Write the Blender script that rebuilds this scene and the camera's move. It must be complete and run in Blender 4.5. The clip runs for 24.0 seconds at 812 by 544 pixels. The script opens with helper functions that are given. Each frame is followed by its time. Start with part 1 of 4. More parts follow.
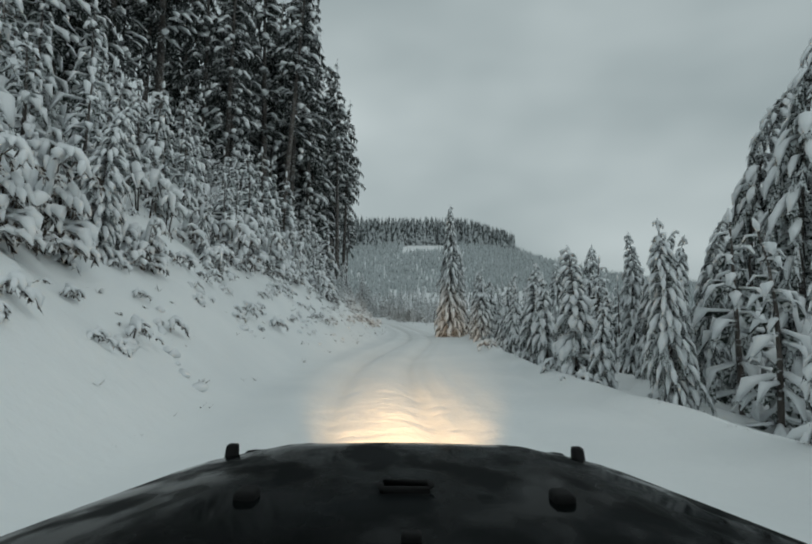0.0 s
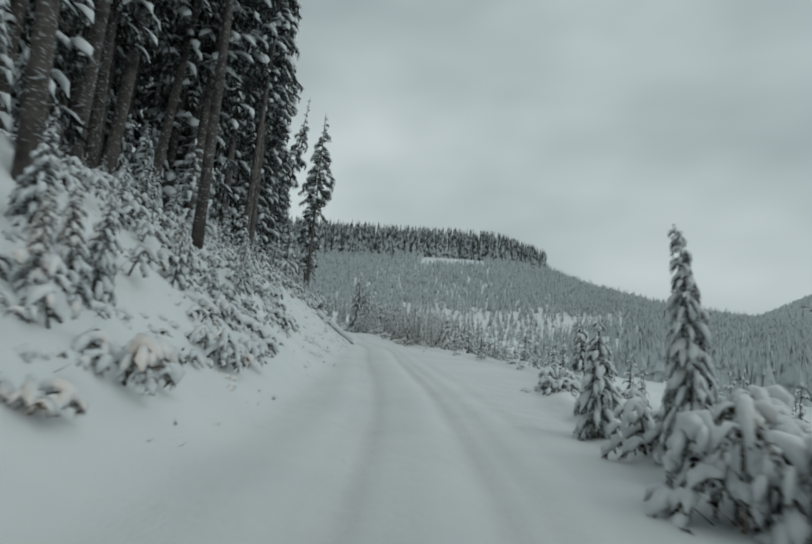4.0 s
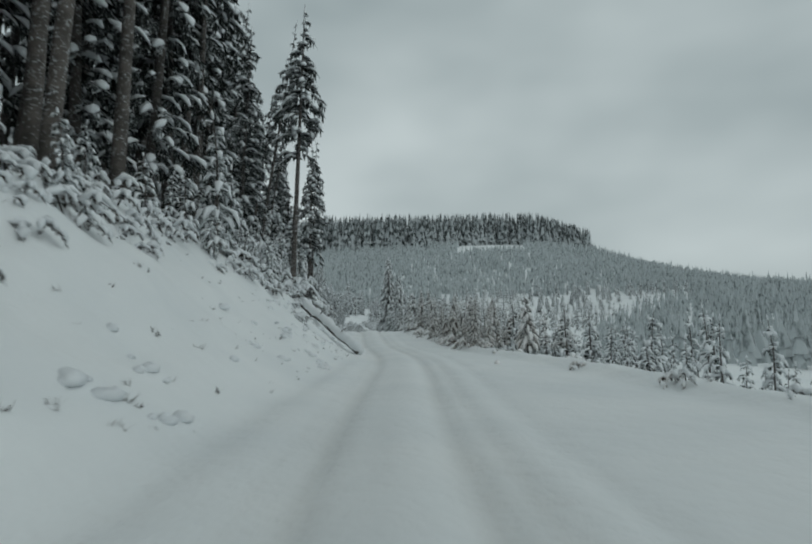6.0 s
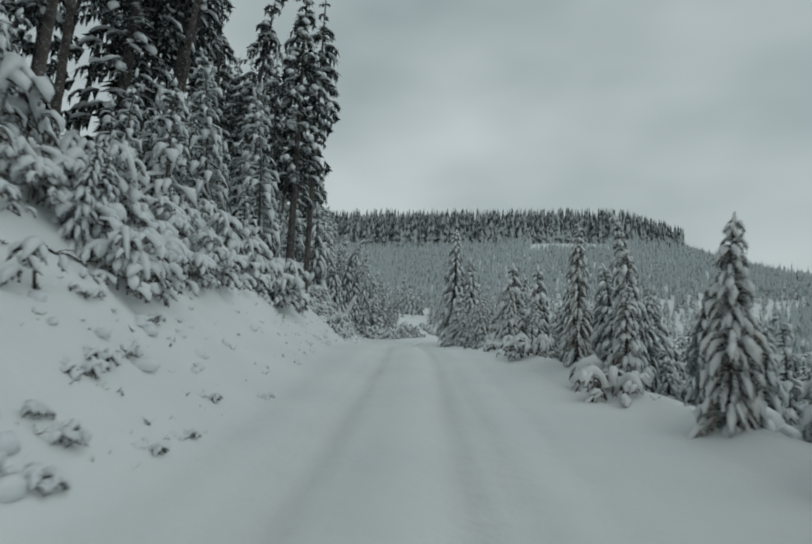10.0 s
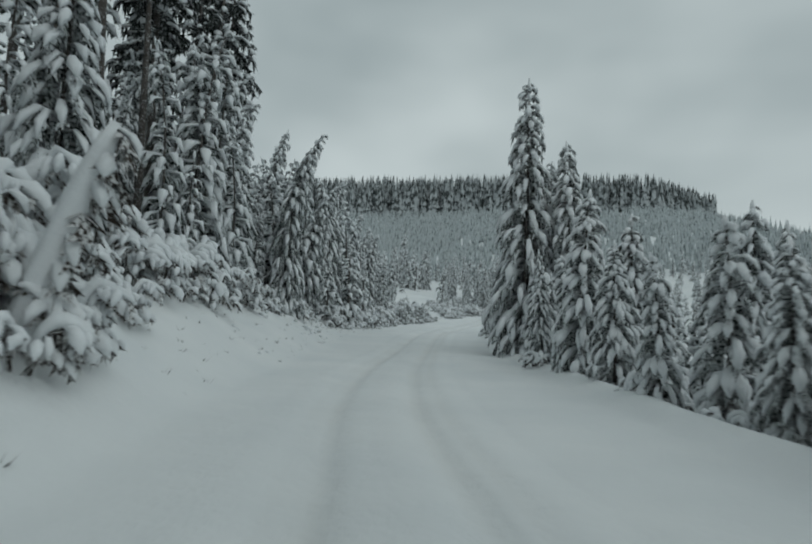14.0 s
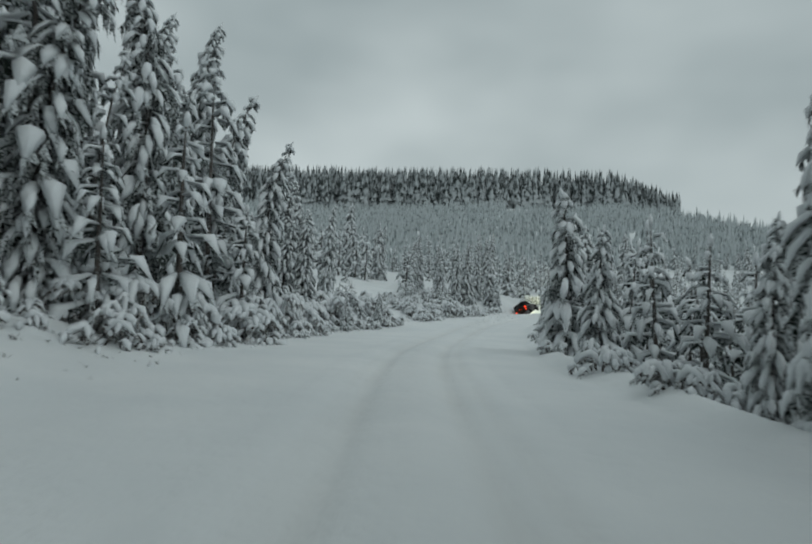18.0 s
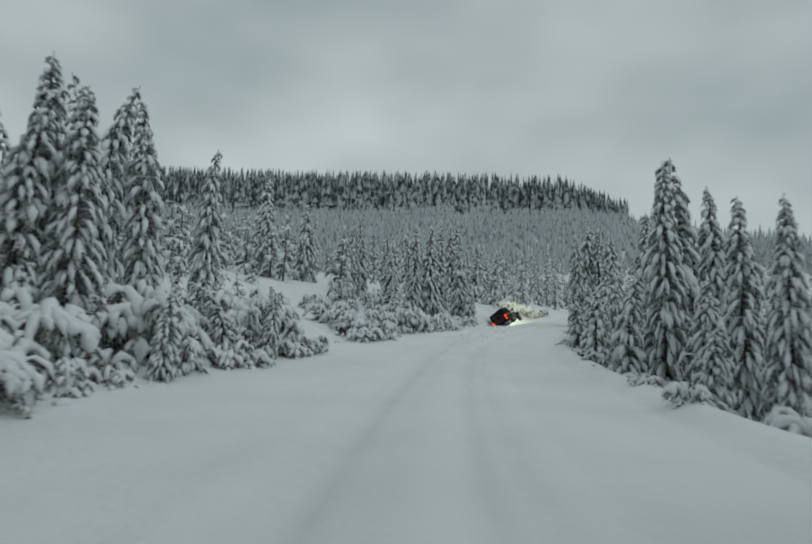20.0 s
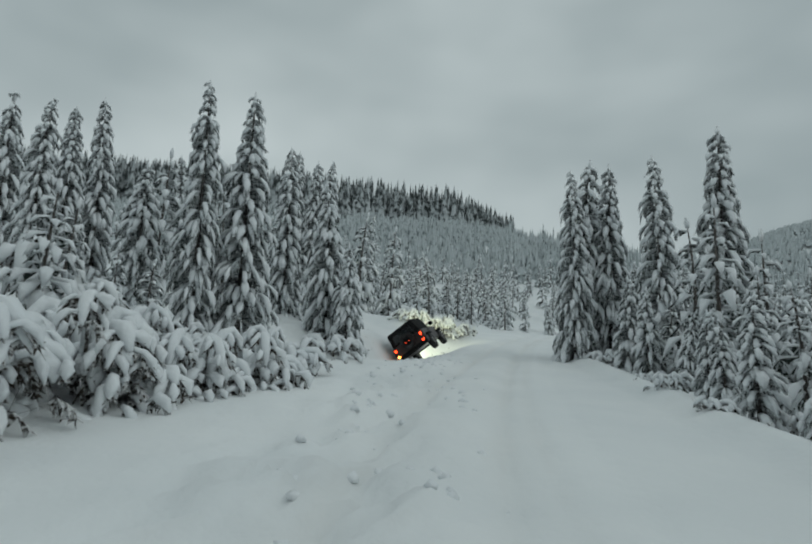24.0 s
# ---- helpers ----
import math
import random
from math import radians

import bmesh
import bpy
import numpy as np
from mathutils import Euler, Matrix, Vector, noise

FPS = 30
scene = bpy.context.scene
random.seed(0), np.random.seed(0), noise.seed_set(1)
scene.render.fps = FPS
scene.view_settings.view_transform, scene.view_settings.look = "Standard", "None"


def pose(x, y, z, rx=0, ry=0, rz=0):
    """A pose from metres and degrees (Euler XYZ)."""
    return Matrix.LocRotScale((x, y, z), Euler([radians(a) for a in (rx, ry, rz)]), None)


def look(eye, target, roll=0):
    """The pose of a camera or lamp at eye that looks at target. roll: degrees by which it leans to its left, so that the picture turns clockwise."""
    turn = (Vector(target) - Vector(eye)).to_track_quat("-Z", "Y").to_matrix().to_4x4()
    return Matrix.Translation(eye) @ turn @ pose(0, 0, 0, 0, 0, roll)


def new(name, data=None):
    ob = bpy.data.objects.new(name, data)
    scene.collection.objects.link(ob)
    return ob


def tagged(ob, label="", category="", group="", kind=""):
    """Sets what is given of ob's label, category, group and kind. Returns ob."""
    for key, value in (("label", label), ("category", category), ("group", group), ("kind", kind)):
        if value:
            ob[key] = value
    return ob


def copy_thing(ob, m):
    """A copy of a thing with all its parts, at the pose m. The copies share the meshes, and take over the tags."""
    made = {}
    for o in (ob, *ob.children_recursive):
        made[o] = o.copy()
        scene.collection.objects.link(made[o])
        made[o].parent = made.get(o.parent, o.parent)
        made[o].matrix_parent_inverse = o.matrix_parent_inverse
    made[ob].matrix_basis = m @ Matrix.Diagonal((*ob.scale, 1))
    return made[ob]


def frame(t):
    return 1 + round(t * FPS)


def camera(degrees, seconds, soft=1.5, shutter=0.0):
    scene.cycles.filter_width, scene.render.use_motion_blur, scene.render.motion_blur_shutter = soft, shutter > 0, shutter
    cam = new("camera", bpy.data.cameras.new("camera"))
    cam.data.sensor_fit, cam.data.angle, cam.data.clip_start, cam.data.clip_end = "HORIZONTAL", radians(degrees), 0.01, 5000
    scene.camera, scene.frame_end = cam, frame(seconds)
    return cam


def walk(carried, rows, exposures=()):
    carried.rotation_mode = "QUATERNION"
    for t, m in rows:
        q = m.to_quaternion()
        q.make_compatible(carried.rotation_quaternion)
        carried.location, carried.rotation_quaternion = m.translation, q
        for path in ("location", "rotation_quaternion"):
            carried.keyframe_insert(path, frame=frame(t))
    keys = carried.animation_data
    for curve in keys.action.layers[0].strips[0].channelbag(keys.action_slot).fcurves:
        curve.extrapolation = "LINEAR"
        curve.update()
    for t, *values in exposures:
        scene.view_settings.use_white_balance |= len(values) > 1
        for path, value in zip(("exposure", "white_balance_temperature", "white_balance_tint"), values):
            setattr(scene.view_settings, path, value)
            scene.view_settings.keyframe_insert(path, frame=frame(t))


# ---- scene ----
# ---- camera and its way ----
cam = camera(71.12, 24.0, soft=2.0, shutter=0.25)
PATH = [
    (0.0, pose(0.00, -0.00, 1.60, 95.72, -0.51, -0.00)),
    (0.034, pose(0.00, 0.04, 1.60, 95.72, -0.51, -0.00)),
    (0.5, pose(-0.44, 6.46, 1.70, 97.01, -3.39, 2.38)),
    (1.0, pose(-0.91, 12.72, 1.87, 97.82, -8.52, 1.12)),
    (1.5, pose(-0.91, 18.93, 1.96, 96.75, -5.54, 2.10)),
    (3.5, pose(0.87, 43.70, 2.52, 96.29, -4.04, 2.47)),
    (4.0, pose(0.87, 49.52, 2.66, 97.51, -4.02, 1.52)),
    (4.5, pose(0.95, 55.10, 2.67, 96.64, -0.26, 0.50)),
    (5.0, pose(0.79, 60.63, 2.86, 97.22, 1.37, 3.92)),
    (5.5, pose(0.37, 66.05, 3.01, 98.03, 2.33, 6.41)),
    (6.0, pose(-0.09, 70.95, 3.17, 96.90, 0.01, 5.66)),
    (6.5, pose(-0.56, 75.48, 3.29, 97.69, -3.25, 4.49)),
    (7.0, pose(-1.05, 80.53, 3.60, 97.10, -0.55, 6.45)),
    (7.5, pose(-1.59, 85.19, 3.76, 96.76, 0.81, 7.68)),
    (8.0, pose(-2.12, 89.82, 3.91, 96.55, 0.93, 7.90)),
    (8.5, pose(-2.63, 93.95, 4.06, 95.99, -0.17, 8.96)),
    (9.0, pose(-3.27, 97.69, 4.14, 97.70, 1.92, 11.15)),
    (9.5, pose(-4.01, 101.45, 4.25, 96.25, 0.39, 11.99)),
    (10.0, pose(-4.84, 105.15, 4.38, 96.99, -2.16, 11.93)),
    (10.5, pose(-5.53, 108.66, 4.49, 96.70, -1.28, 12.43)),
    (12.5, pose(-9.65, 127.93, 5.76, 95.07, -3.47, 11.62)),
    (13.0, pose(-11.05, 134.01, 5.72, 95.79, -3.39, 12.19)),
    (13.5, pose(-12.34, 139.75, 5.67, 95.26, -1.97, 11.35)),
    (14.0, pose(-13.56, 144.79, 5.58, 94.77, -2.14, 11.85)),
    (14.5, pose(-14.57, 148.86, 5.46, 95.77, -1.24, 14.88)),
    (15.0, pose(-15.48, 152.12, 5.45, 96.70, -1.78, 16.73)),
    (15.5, pose(-16.43, 155.37, 5.50, 95.07, -5.44, 16.22)),
    (16.0, pose(-17.22, 158.56, 5.57, 94.93, -7.86, 11.01)),
    (16.5, pose(-17.80, 162.32, 5.50, 95.38, -5.87, 9.67)),
    (17.0, pose(-18.50, 166.58, 5.51, 96.49, -4.29, 9.19)),
    (17.5, pose(-19.11, 171.06, 5.47, 95.27, -3.04, 7.72)),
    (19.5, pose(-21.19, 190.84, 6.06, 95.42, -1.87, 3.20)),
    (20.0, pose(-21.38, 196.27, 6.11, 96.64, -1.54, 1.02)),
    (20.5, pose(-21.40, 201.31, 6.21, 96.20, -3.39, -0.41)),
    (21.0, pose(-21.15, 206.00, 6.37, 97.15, -2.61, -2.47)),
    (21.5, pose(-20.85, 210.53, 6.55, 97.16, -1.72, -4.64)),
    (22.0, pose(-20.49, 214.59, 6.74, 97.95, -2.47, -8.40)),
    (22.5, pose(-19.96, 217.87, 6.89, 98.87, -1.86, -10.34)),
    (23.0, pose(-19.39, 220.60, 7.03, 98.13, 0.71, -10.47)),
    (23.5, pose(-19.02, 222.74, 7.21, 99.49, -1.10, -10.73)),
    (24.0, pose(-18.77, 224.28, 7.37, 98.58, -2.18, -11.21)),
]
walk(cam, PATH, exposures=[(0.0, 0.04), (1.5, 0.06), (3.8, 0.18), (4.6, 0.15), (6.0, 0.07), (24.0, 0.06)])

# ---- sky and light ----
world = bpy.data.worlds.new("overcast_sky")
scene.world = world
world.use_nodes = True
wn, wl = world.node_tree.nodes, world.node_tree.links
bg = wn["Background"]
sky = wn.new("ShaderNodeTexSky")
sky.sky_type, sky.sun_disc = "NISHITA", False
sky.sun_elevation, sky.sun_rotation = radians(47), radians(122)
sky.air_density, sky.dust_density = 1.0, 4.0
clouds = wn.new("ShaderNodeTexNoise")
clouds.inputs["Scale"].default_value = 2.1
clouds.inputs["Detail"].default_value = 3
clouds.inputs["Roughness"].default_value = 0.42
coords = wn.new("ShaderNodeTexCoord")
squash = wn.new("ShaderNodeMapping")
squash.inputs["Scale"].default_value = (1.0, 1.0, 1.9)
wl.new(coords.outputs["Generated"], squash.inputs["Vector"])
wl.new(squash.outputs["Vector"], clouds.inputs["Vector"])
tone = wn.new("ShaderNodeValToRGB")
tone.color_ramp.elements[0].position, tone.color_ramp.elements[0].color = 0.34, (2.5, 3.0, 3.08, 1)
tone.color_ramp.elements[1].position, tone.color_ramp.elements[1].color = 0.66, (4.15, 4.72, 4.76, 1)
wl.new(clouds.outputs["Fac"], tone.inputs["Fac"])
deck = wn.new("ShaderNodeMix")
deck.data_type = "RGBA"
deck.inputs["Factor"].default_value = 0.97
wl.new(sky.outputs["Color"], deck.inputs["A"])
wl.new(tone.outputs["Color"], deck.inputs["B"])
wl.new(deck.outputs["Result"], bg.inputs["Color"])
bg.inputs["Strength"].default_value = 0.118
sun = new("sun", bpy.data.lights.new("sun", "SUN"))
sun.data.energy, sun.data.angle, sun.data.color = 0.25, radians(40), (0.92, 1.0, 1.0)
sun.matrix_world = look((0, 0, 50), (-22, 14, 22))


# ---- materials ----
def material(name, rough=0.8, metal=0.0):
    m = bpy.data.materials.new(name)
    m.use_nodes = True
    b = m.node_tree.nodes["Principled BSDF"]
    b.inputs["Roughness"].default_value, b.inputs["Metallic"].default_value = rough, metal
    return m, m.node_tree.nodes, m.node_tree.links, b


def noise_node(n, l, scale, detail=4, coord="Object", stretch=(1, 1, 1)):
    tc, mp, no = n.new("ShaderNodeTexCoord"), n.new("ShaderNodeMapping"), n.new("ShaderNodeTexNoise")
    mp.inputs["Scale"].default_value = stretch
    no.inputs["Scale"].default_value, no.inputs["Detail"].default_value = scale, detail
    l.new(tc.outputs[coord], mp.inputs["Vector"])
    l.new(mp.outputs["Vector"], no.inputs["Vector"])
    return no


def ramp(n, l, src, stops):
    r = n.new("ShaderNodeValToRGB")
    e = r.color_ramp.elements
    while len(e) < len(stops):
        e.new(0.5)
    for el, (p, c) in zip(e, stops):
        el.position, el.color = p, (*c, 1)
    l.new(src, r.inputs["Fac"])
    return r


def mix(n, l, a, b, fac, mode="MIX"):
    m = n.new("ShaderNodeMix")
    m.data_type, m.blend_type = "RGBA", mode
    for key, v in (("A", a), ("B", b), ("Factor", fac)):
        if isinstance(v, (int, float)):
            m.inputs[key].default_value = v
        elif isinstance(v, tuple):
            m.inputs[key].default_value = (*v, 1)
        else:
            l.new(v, m.inputs[key])
    return m.outputs["Result"]


def bump(n, l, b, parts):
    last = None
    for src, strength, dist in parts:
        k = n.new("ShaderNodeBump")
        k.inputs["Strength"].default_value, k.inputs["Distance"].default_value = strength, dist
        l.new(src, k.inputs["Height"])
        if last:
            l.new(last, k.inputs["Normal"])
        last = k.outputs["Normal"]
    l.new(last, b.inputs["Normal"])


def snow_material(name, low, high, scale=1.0, grain=1.0):
    m, n, l, b = material(name, 0.75)
    big, small = noise_node(n, l, 0.35 * scale, 5), noise_node(n, l, 9 * scale, 6)
    c = ramp(n, l, big.outputs["Fac"], [(0.3, low), (0.7, high)])
    l.new(mix(n, l, c.outputs["Color"], (0.93, 0.93, 0.93), 0.25, "MULTIPLY"), b.inputs["Base Color"])
    mid = noise_node(n, l, 1.6 * scale, 5)
    bump(n, l, b, [(mid.outputs["Fac"], 0.24 * grain, 0.25), (small.outputs["Fac"], 0.3 * grain, 0.04)])
    return m


SNOW = snow_material("snow", (0.76, 0.79, 0.80), (0.84, 0.86, 0.86))
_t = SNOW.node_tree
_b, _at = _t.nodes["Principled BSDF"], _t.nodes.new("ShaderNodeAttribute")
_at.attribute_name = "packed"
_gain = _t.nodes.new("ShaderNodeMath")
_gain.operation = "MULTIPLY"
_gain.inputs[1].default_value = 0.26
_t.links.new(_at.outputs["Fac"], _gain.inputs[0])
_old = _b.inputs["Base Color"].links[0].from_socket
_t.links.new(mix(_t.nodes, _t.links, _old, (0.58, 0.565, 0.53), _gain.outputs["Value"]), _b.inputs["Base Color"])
SNOW_LOAD = snow_material("snow_load", (0.74, 0.77, 0.79), (0.83, 0.85, 0.86), 2.0, 0.8)


def frosted(name, dark, light, frost, amount, scale=5.0, rough=0.85, stretch=(1, 1, 1)):
    """Needles, bark or twigs of varying tone with frost and snow grains caught in them, most on what faces up."""
    m, n, l, b = material(name, rough)
    tone = noise_node(n, l, scale * 0.6, 4)
    oi = n.new("ShaderNodeObjectInfo")
    c = ramp(n, l, tone.outputs["Fac"], [(0.3, dark), (0.7, light)]).outputs["Color"]
    vary = n.new("ShaderNodeMapRange")
    vary.inputs["To Min"].default_value, vary.inputs["To Max"].default_value = 0.7, 1.25
    l.new(oi.outputs["Random"], vary.inputs["Value"])
    hsv = n.new("ShaderNodeHueSaturation")
    l.new(c, hsv.inputs["Color"])
    l.new(vary.outputs["Result"], hsv.inputs["Value"])
    fr = noise_node(n, l, scale * 2.0, 5, stretch=stretch)
    geo, sep = n.new("ShaderNodeNewGeometry"), n.new("ShaderNodeSeparateXYZ")
    l.new(geo.outputs["Normal"], sep.inputs["Vector"])
    add = n.new("ShaderNodeMath")
    add.operation = "MULTIPLY_ADD"
    add.inputs[1].default_value = 0.16
    l.new(sep.outputs["Z"], add.inputs[0])
    l.new(fr.outputs["Fac"], add.inputs[2])
    edge = ramp(n, l, add.outputs["Value"], [(1.0 - amount - 0.05, (0, 0, 0)), (1.0 - amount + 0.05, (1, 1, 1))])
    l.new(mix(n, l, hsv.outputs["Color"], frost, edge.outputs["Color"]), b.inputs["Base Color"])
    bump(n, l, b, [(fr.outputs["Fac"], 0.5, 0.03)])
    return m


NEEDLES = frosted("needles", (0.010, 0.015, 0.012), (0.030, 0.040, 0.032), (0.56, 0.59, 0.60), 0.49, 7)
NEEDLES_DARK = frosted("old_needles", (0.008, 0.011, 0.009), (0.022, 0.029, 0.023), (0.48, 0.51, 0.52), 0.41, 6)
BARK = frosted("bark", (0.035, 0.030, 0.026), (0.11, 0.095, 0.085), (0.5, 0.52, 0.53), 0.37, 3.5, 0.85, (1, 1, 2.6))
TWIG = frosted("twigs", (0.018, 0.013, 0.010), (0.07, 0.05, 0.036), (0.55, 0.56, 0.56), 0.47, 9)


def forest_material(name, dark, light, frost, amount, scale):
    m, n, l, b = material(name, 0.9)
    geo = n.new("ShaderNodeNewGeometry")
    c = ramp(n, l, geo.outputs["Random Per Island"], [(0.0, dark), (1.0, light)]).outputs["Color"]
    fr = noise_node(n, l, scale, 4, stretch=(1, 1, 0.6))
    sep = n.new("ShaderNodeSeparateXYZ")
    l.new(geo.outputs["Normal"], sep.inputs["Vector"])
    add = n.new("ShaderNodeMath")
    add.operation = "MULTIPLY_ADD"
    add.inputs[1].default_value = 0.2
    l.new(sep.outputs["Z"], add.inputs[0])
    l.new(fr.outputs["Fac"], add.inputs[2])
    edge = ramp(n, l, add.outputs["Value"], [(1.0 - amount - 0.08, (0, 0, 0)), (1.0 - amount + 0.08, (1, 1, 1))])
    l.new(mix(n, l, c, frost, edge.outputs["Color"]), b.inputs["Base Color"])
    return m


# needle and frost tones both drawn towards grey: distance haze painted into them
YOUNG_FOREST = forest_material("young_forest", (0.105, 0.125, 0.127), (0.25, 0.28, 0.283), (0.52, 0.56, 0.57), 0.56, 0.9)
OLD_FOREST = forest_material("old_forest", (0.024, 0.031, 0.030), (0.072, 0.084, 0.083), (0.46, 0.49, 0.50), 0.48, 0.5)


# ---- the lie of the land ----
ROAD_Y = [-400, -60, 0, 19, 44, 55, 66, 80, 94, 108, 128, 140, 149, 155, 162, 171, 191, 206, 215, 224, 231, 240, 249, 259, 269, 280, 294, 320, 400]
ROAD_X = [4, 1, 0, -0.8, 0.9, 0.9, 0.4, -1, -2.6, -5.5, -9.7, -12.4, -14.6, -16.4, -17.8, -19.1, -21.2, -21.2, -20.4, -18.9, -16.8, -13.4, -9.4, -4.6, 1, 8, 19, 42, 110]
ROAD_Z = [-1, 0, 0, 0.35, 0.92, 1.07, 1.4, 2.0, 2.46, 2.9, 4.1, 4.05, 3.87, 3.88, 3.9, 3.88, 4.46, 4.78, 5.15, 5.78, 6.35, 7.0, 7.7, 8.6, 9.5, 10.2, 10.8, 11, 12]


def spline(xs, ys):
    """A smooth curve through the knots (monotone-safe cubic), as a function of arrays."""
    xs, ys = np.array(xs, float), np.array(ys, float)
    d = np.diff(ys) / np.diff(xs)
    m = np.concatenate([[d[0]], (d[1:] * np.diff(xs)[:-1] + d[:-1] * np.diff(xs)[1:]) / (xs[2:] - xs[:-2]), [d[-1]]])

    def f(x):
        x = np.clip(x, xs[0], xs[-1])
        i = np.clip(np.searchsorted(xs, x) - 1, 0, len(xs) - 2)
        h = xs[i + 1] - xs[i]
        t = (x - xs[i]) / h
        return (2 * t**3 - 3 * t**2 + 1) * ys[i] + (t**3 - 2 * t**2 + t) * h * m[i] + (3 * t**2 - 2 * t**3) * ys[i + 1] + (t**3 - t**2) * h * m[i + 1]

    return f


road_x, road_z = spline(ROAD_Y, ROAD_X), spline(ROAD_Y, ROAD_Z)
BANK_Y = [-60, 0, 25, 50, 66, 80, 94, 104, 115, 130, 150, 165, 185, 205, 225, 245, 270, 300]
TOE_L = [3, 2.6, 2.2, 2.4, 2.5, 2.3, 1.7, 1.6, 2.2, 2.8, 2.8, 3.4, 5.2, 5.8, 5.0, 3.6, 5, 6]
SLOPE_L = [0.9, 0.95, 0.95, 0.9, 0.86, 0.82, 0.86, 0.92, 0.85, 0.8, 0.85, 0.65, 0.3, 0.14, 0.14, 0.2, 0.2, 0.15]
BANK_H = [9, 9, 9, 7, 5, 5, 5, 5, 4.4, 4, 3.2, 2.8, 1.6, 0.9, 1, 2, 2, 2]
UP_L = [0.45, 0.45, 0.45, 0.4, 0.36, 0.36, 0.36, 0.36, 0.33, 0.3, 0.26, 0.22, 0.2, 0.2, 0.17, 0.16, 0.14, 0.12]
TOE_RY = [-60, 0, 33, 58, 65, 69, 76, 84, 91, 100, 106, 116, 125, 145, 158, 172, 180, 195, 210, 225, 236, 248, 262, 300]
TOE_R = [4.2, 4.2, 4.0, 3.4, 3.6, 5.0, 6.5, 5.6, 4.9, 3.7, 4.2, 3.8, 3.2, 5.0, 5.5, 4.9, 4.7, 3.9, 4.5, 3.9, 3.9, 2.9, 3.6, 5]
DROP_R = [1.5, 1.5, 1.5, 2.0, 2.5, 4, 5, 5, 5, 5, 5, 5, 5, 4, 4, 4, 4, 4, 3.5, 3, 3, 2.5, 2.5, 3]


def smooth(a, b, x):
    t = np.clip((x - a) / (b - a), 0, 1)
    return t * t * (3 - 2 * t)


def far_hill(x, y):
    """The slope across the valley, its crest and what lies beyond."""
    crest = np.interp(x, [-900, -250, 60, 100, 137, 190, 250, 400, 800, 1500], [100, 80, 78, 74, 63, 54, 46, 36, 24, 10])
    y1 = np.interp(x, [-300, 60, 140, 300, 900], [522, 530, 540, 560, 700])
    y0 = np.interp(x, [-300, -100, -30, 60, 300, 900], [150, 215, 240, 225, 190, 150])
    t = np.clip((y - y0) / (y1 - y0), 0, 1.12)
    z = crest * (0.12 * t + 0.88 * t ** 1.1)
    z = z + 4 * np.sin(x * 0.021 + 1) * np.sin(y * 0.017) * np.clip(t * 3, 0, 1)
    return np.where(y > y1 + 120, z - (y - y1 - 120) * 0.05, z)


def far_mountain(x, y):
    d = np.hypot((x - 1750) * 0.8, y - 1700)
    return 560 * np.exp(-((d / 560) ** 2)) + 25 * wobble(x, y, 0.006)


def wobble(x, y, s):
    return np.sin(x * 1.3 * s + 2.1 * np.sin(y * 0.7 * s)) * np.sin(y * 1.1 * s + 1.7 * np.sin(x * 0.9 * s + 1))


def land(x, y):
    x, y = np.asarray(x, float), np.asarray(y, float)
    u = x - road_x(y)
    zr = road_z(y)
    toe, sl, bh, up = (np.interp(y, BANK_Y, k) for k in (TOE_L, SLOPE_L, BANK_H, UP_L))
    left = np.maximum(-u - toe, 0)
    soft = np.sqrt(left**2 + 0.6) - np.sqrt(0.6)
    rise = np.minimum(soft * sl, bh + np.maximum(soft - bh / sl, 0) * up * np.exp(-np.maximum(soft - 60, 0) / 120))
    lump = wobble(x, y, 1.0) * 0.14 + wobble(x + 0.6 * y + 9, y - 0.5 * x, 2.1) * 0.09 + wobble(x - 0.4 * y, y + 0.7 * x, 3.4) * 0.05 + wobble(x, y + 5, 0.37) * 0.35
    rise = rise + lump * smooth(0.3, 3.5, left)
    right = np.maximum(u - np.interp(y, TOE_RY, TOE_R), 0)
    drop = np.interp(y, TOE_RY, DROP_R)
    fall = -drop * (1 - np.exp(-np.maximum(right - 0.8, 0) / 11)) + 0.25 * np.exp(-((right - 0.7) / 0.5) ** 2) * (right > 0)
    fall = fall + lump * 1.3 * smooth(0.4, 3, right)
    ditch = -1.25 * np.exp(-(((u + 5.0) / 1.5) ** 2)) * smooth(243, 249, y) * (1 - smooth(258, 264, y))
    z = zr + rise + fall + ditch
    w = smooth(18, 60, np.abs(u)) * smooth(120, 180, y) + smooth(40, 120, u) * (1 - smooth(120, 180, y))
    w = np.maximum(w, smooth(285, 330, y))
    base = np.where(u > 0, np.minimum(z, zr - 2), z)
    z = z * (1 - w) + np.maximum(base - 2 * w, far_hill(x, y)) * w
    z = np.maximum(z, far_mountain(x, y) - 30)
    return z


RUTS = ((-0.82, 0.24, 0.11), (0.82, 0.24, 0.11), (-1.2, 0.14, 0.04), (1.3, 0.17, 0.055), (0.1, 0.3, -0.04), (2.05, 0.2, 0.04), (-1.75, 0.25, -0.03))


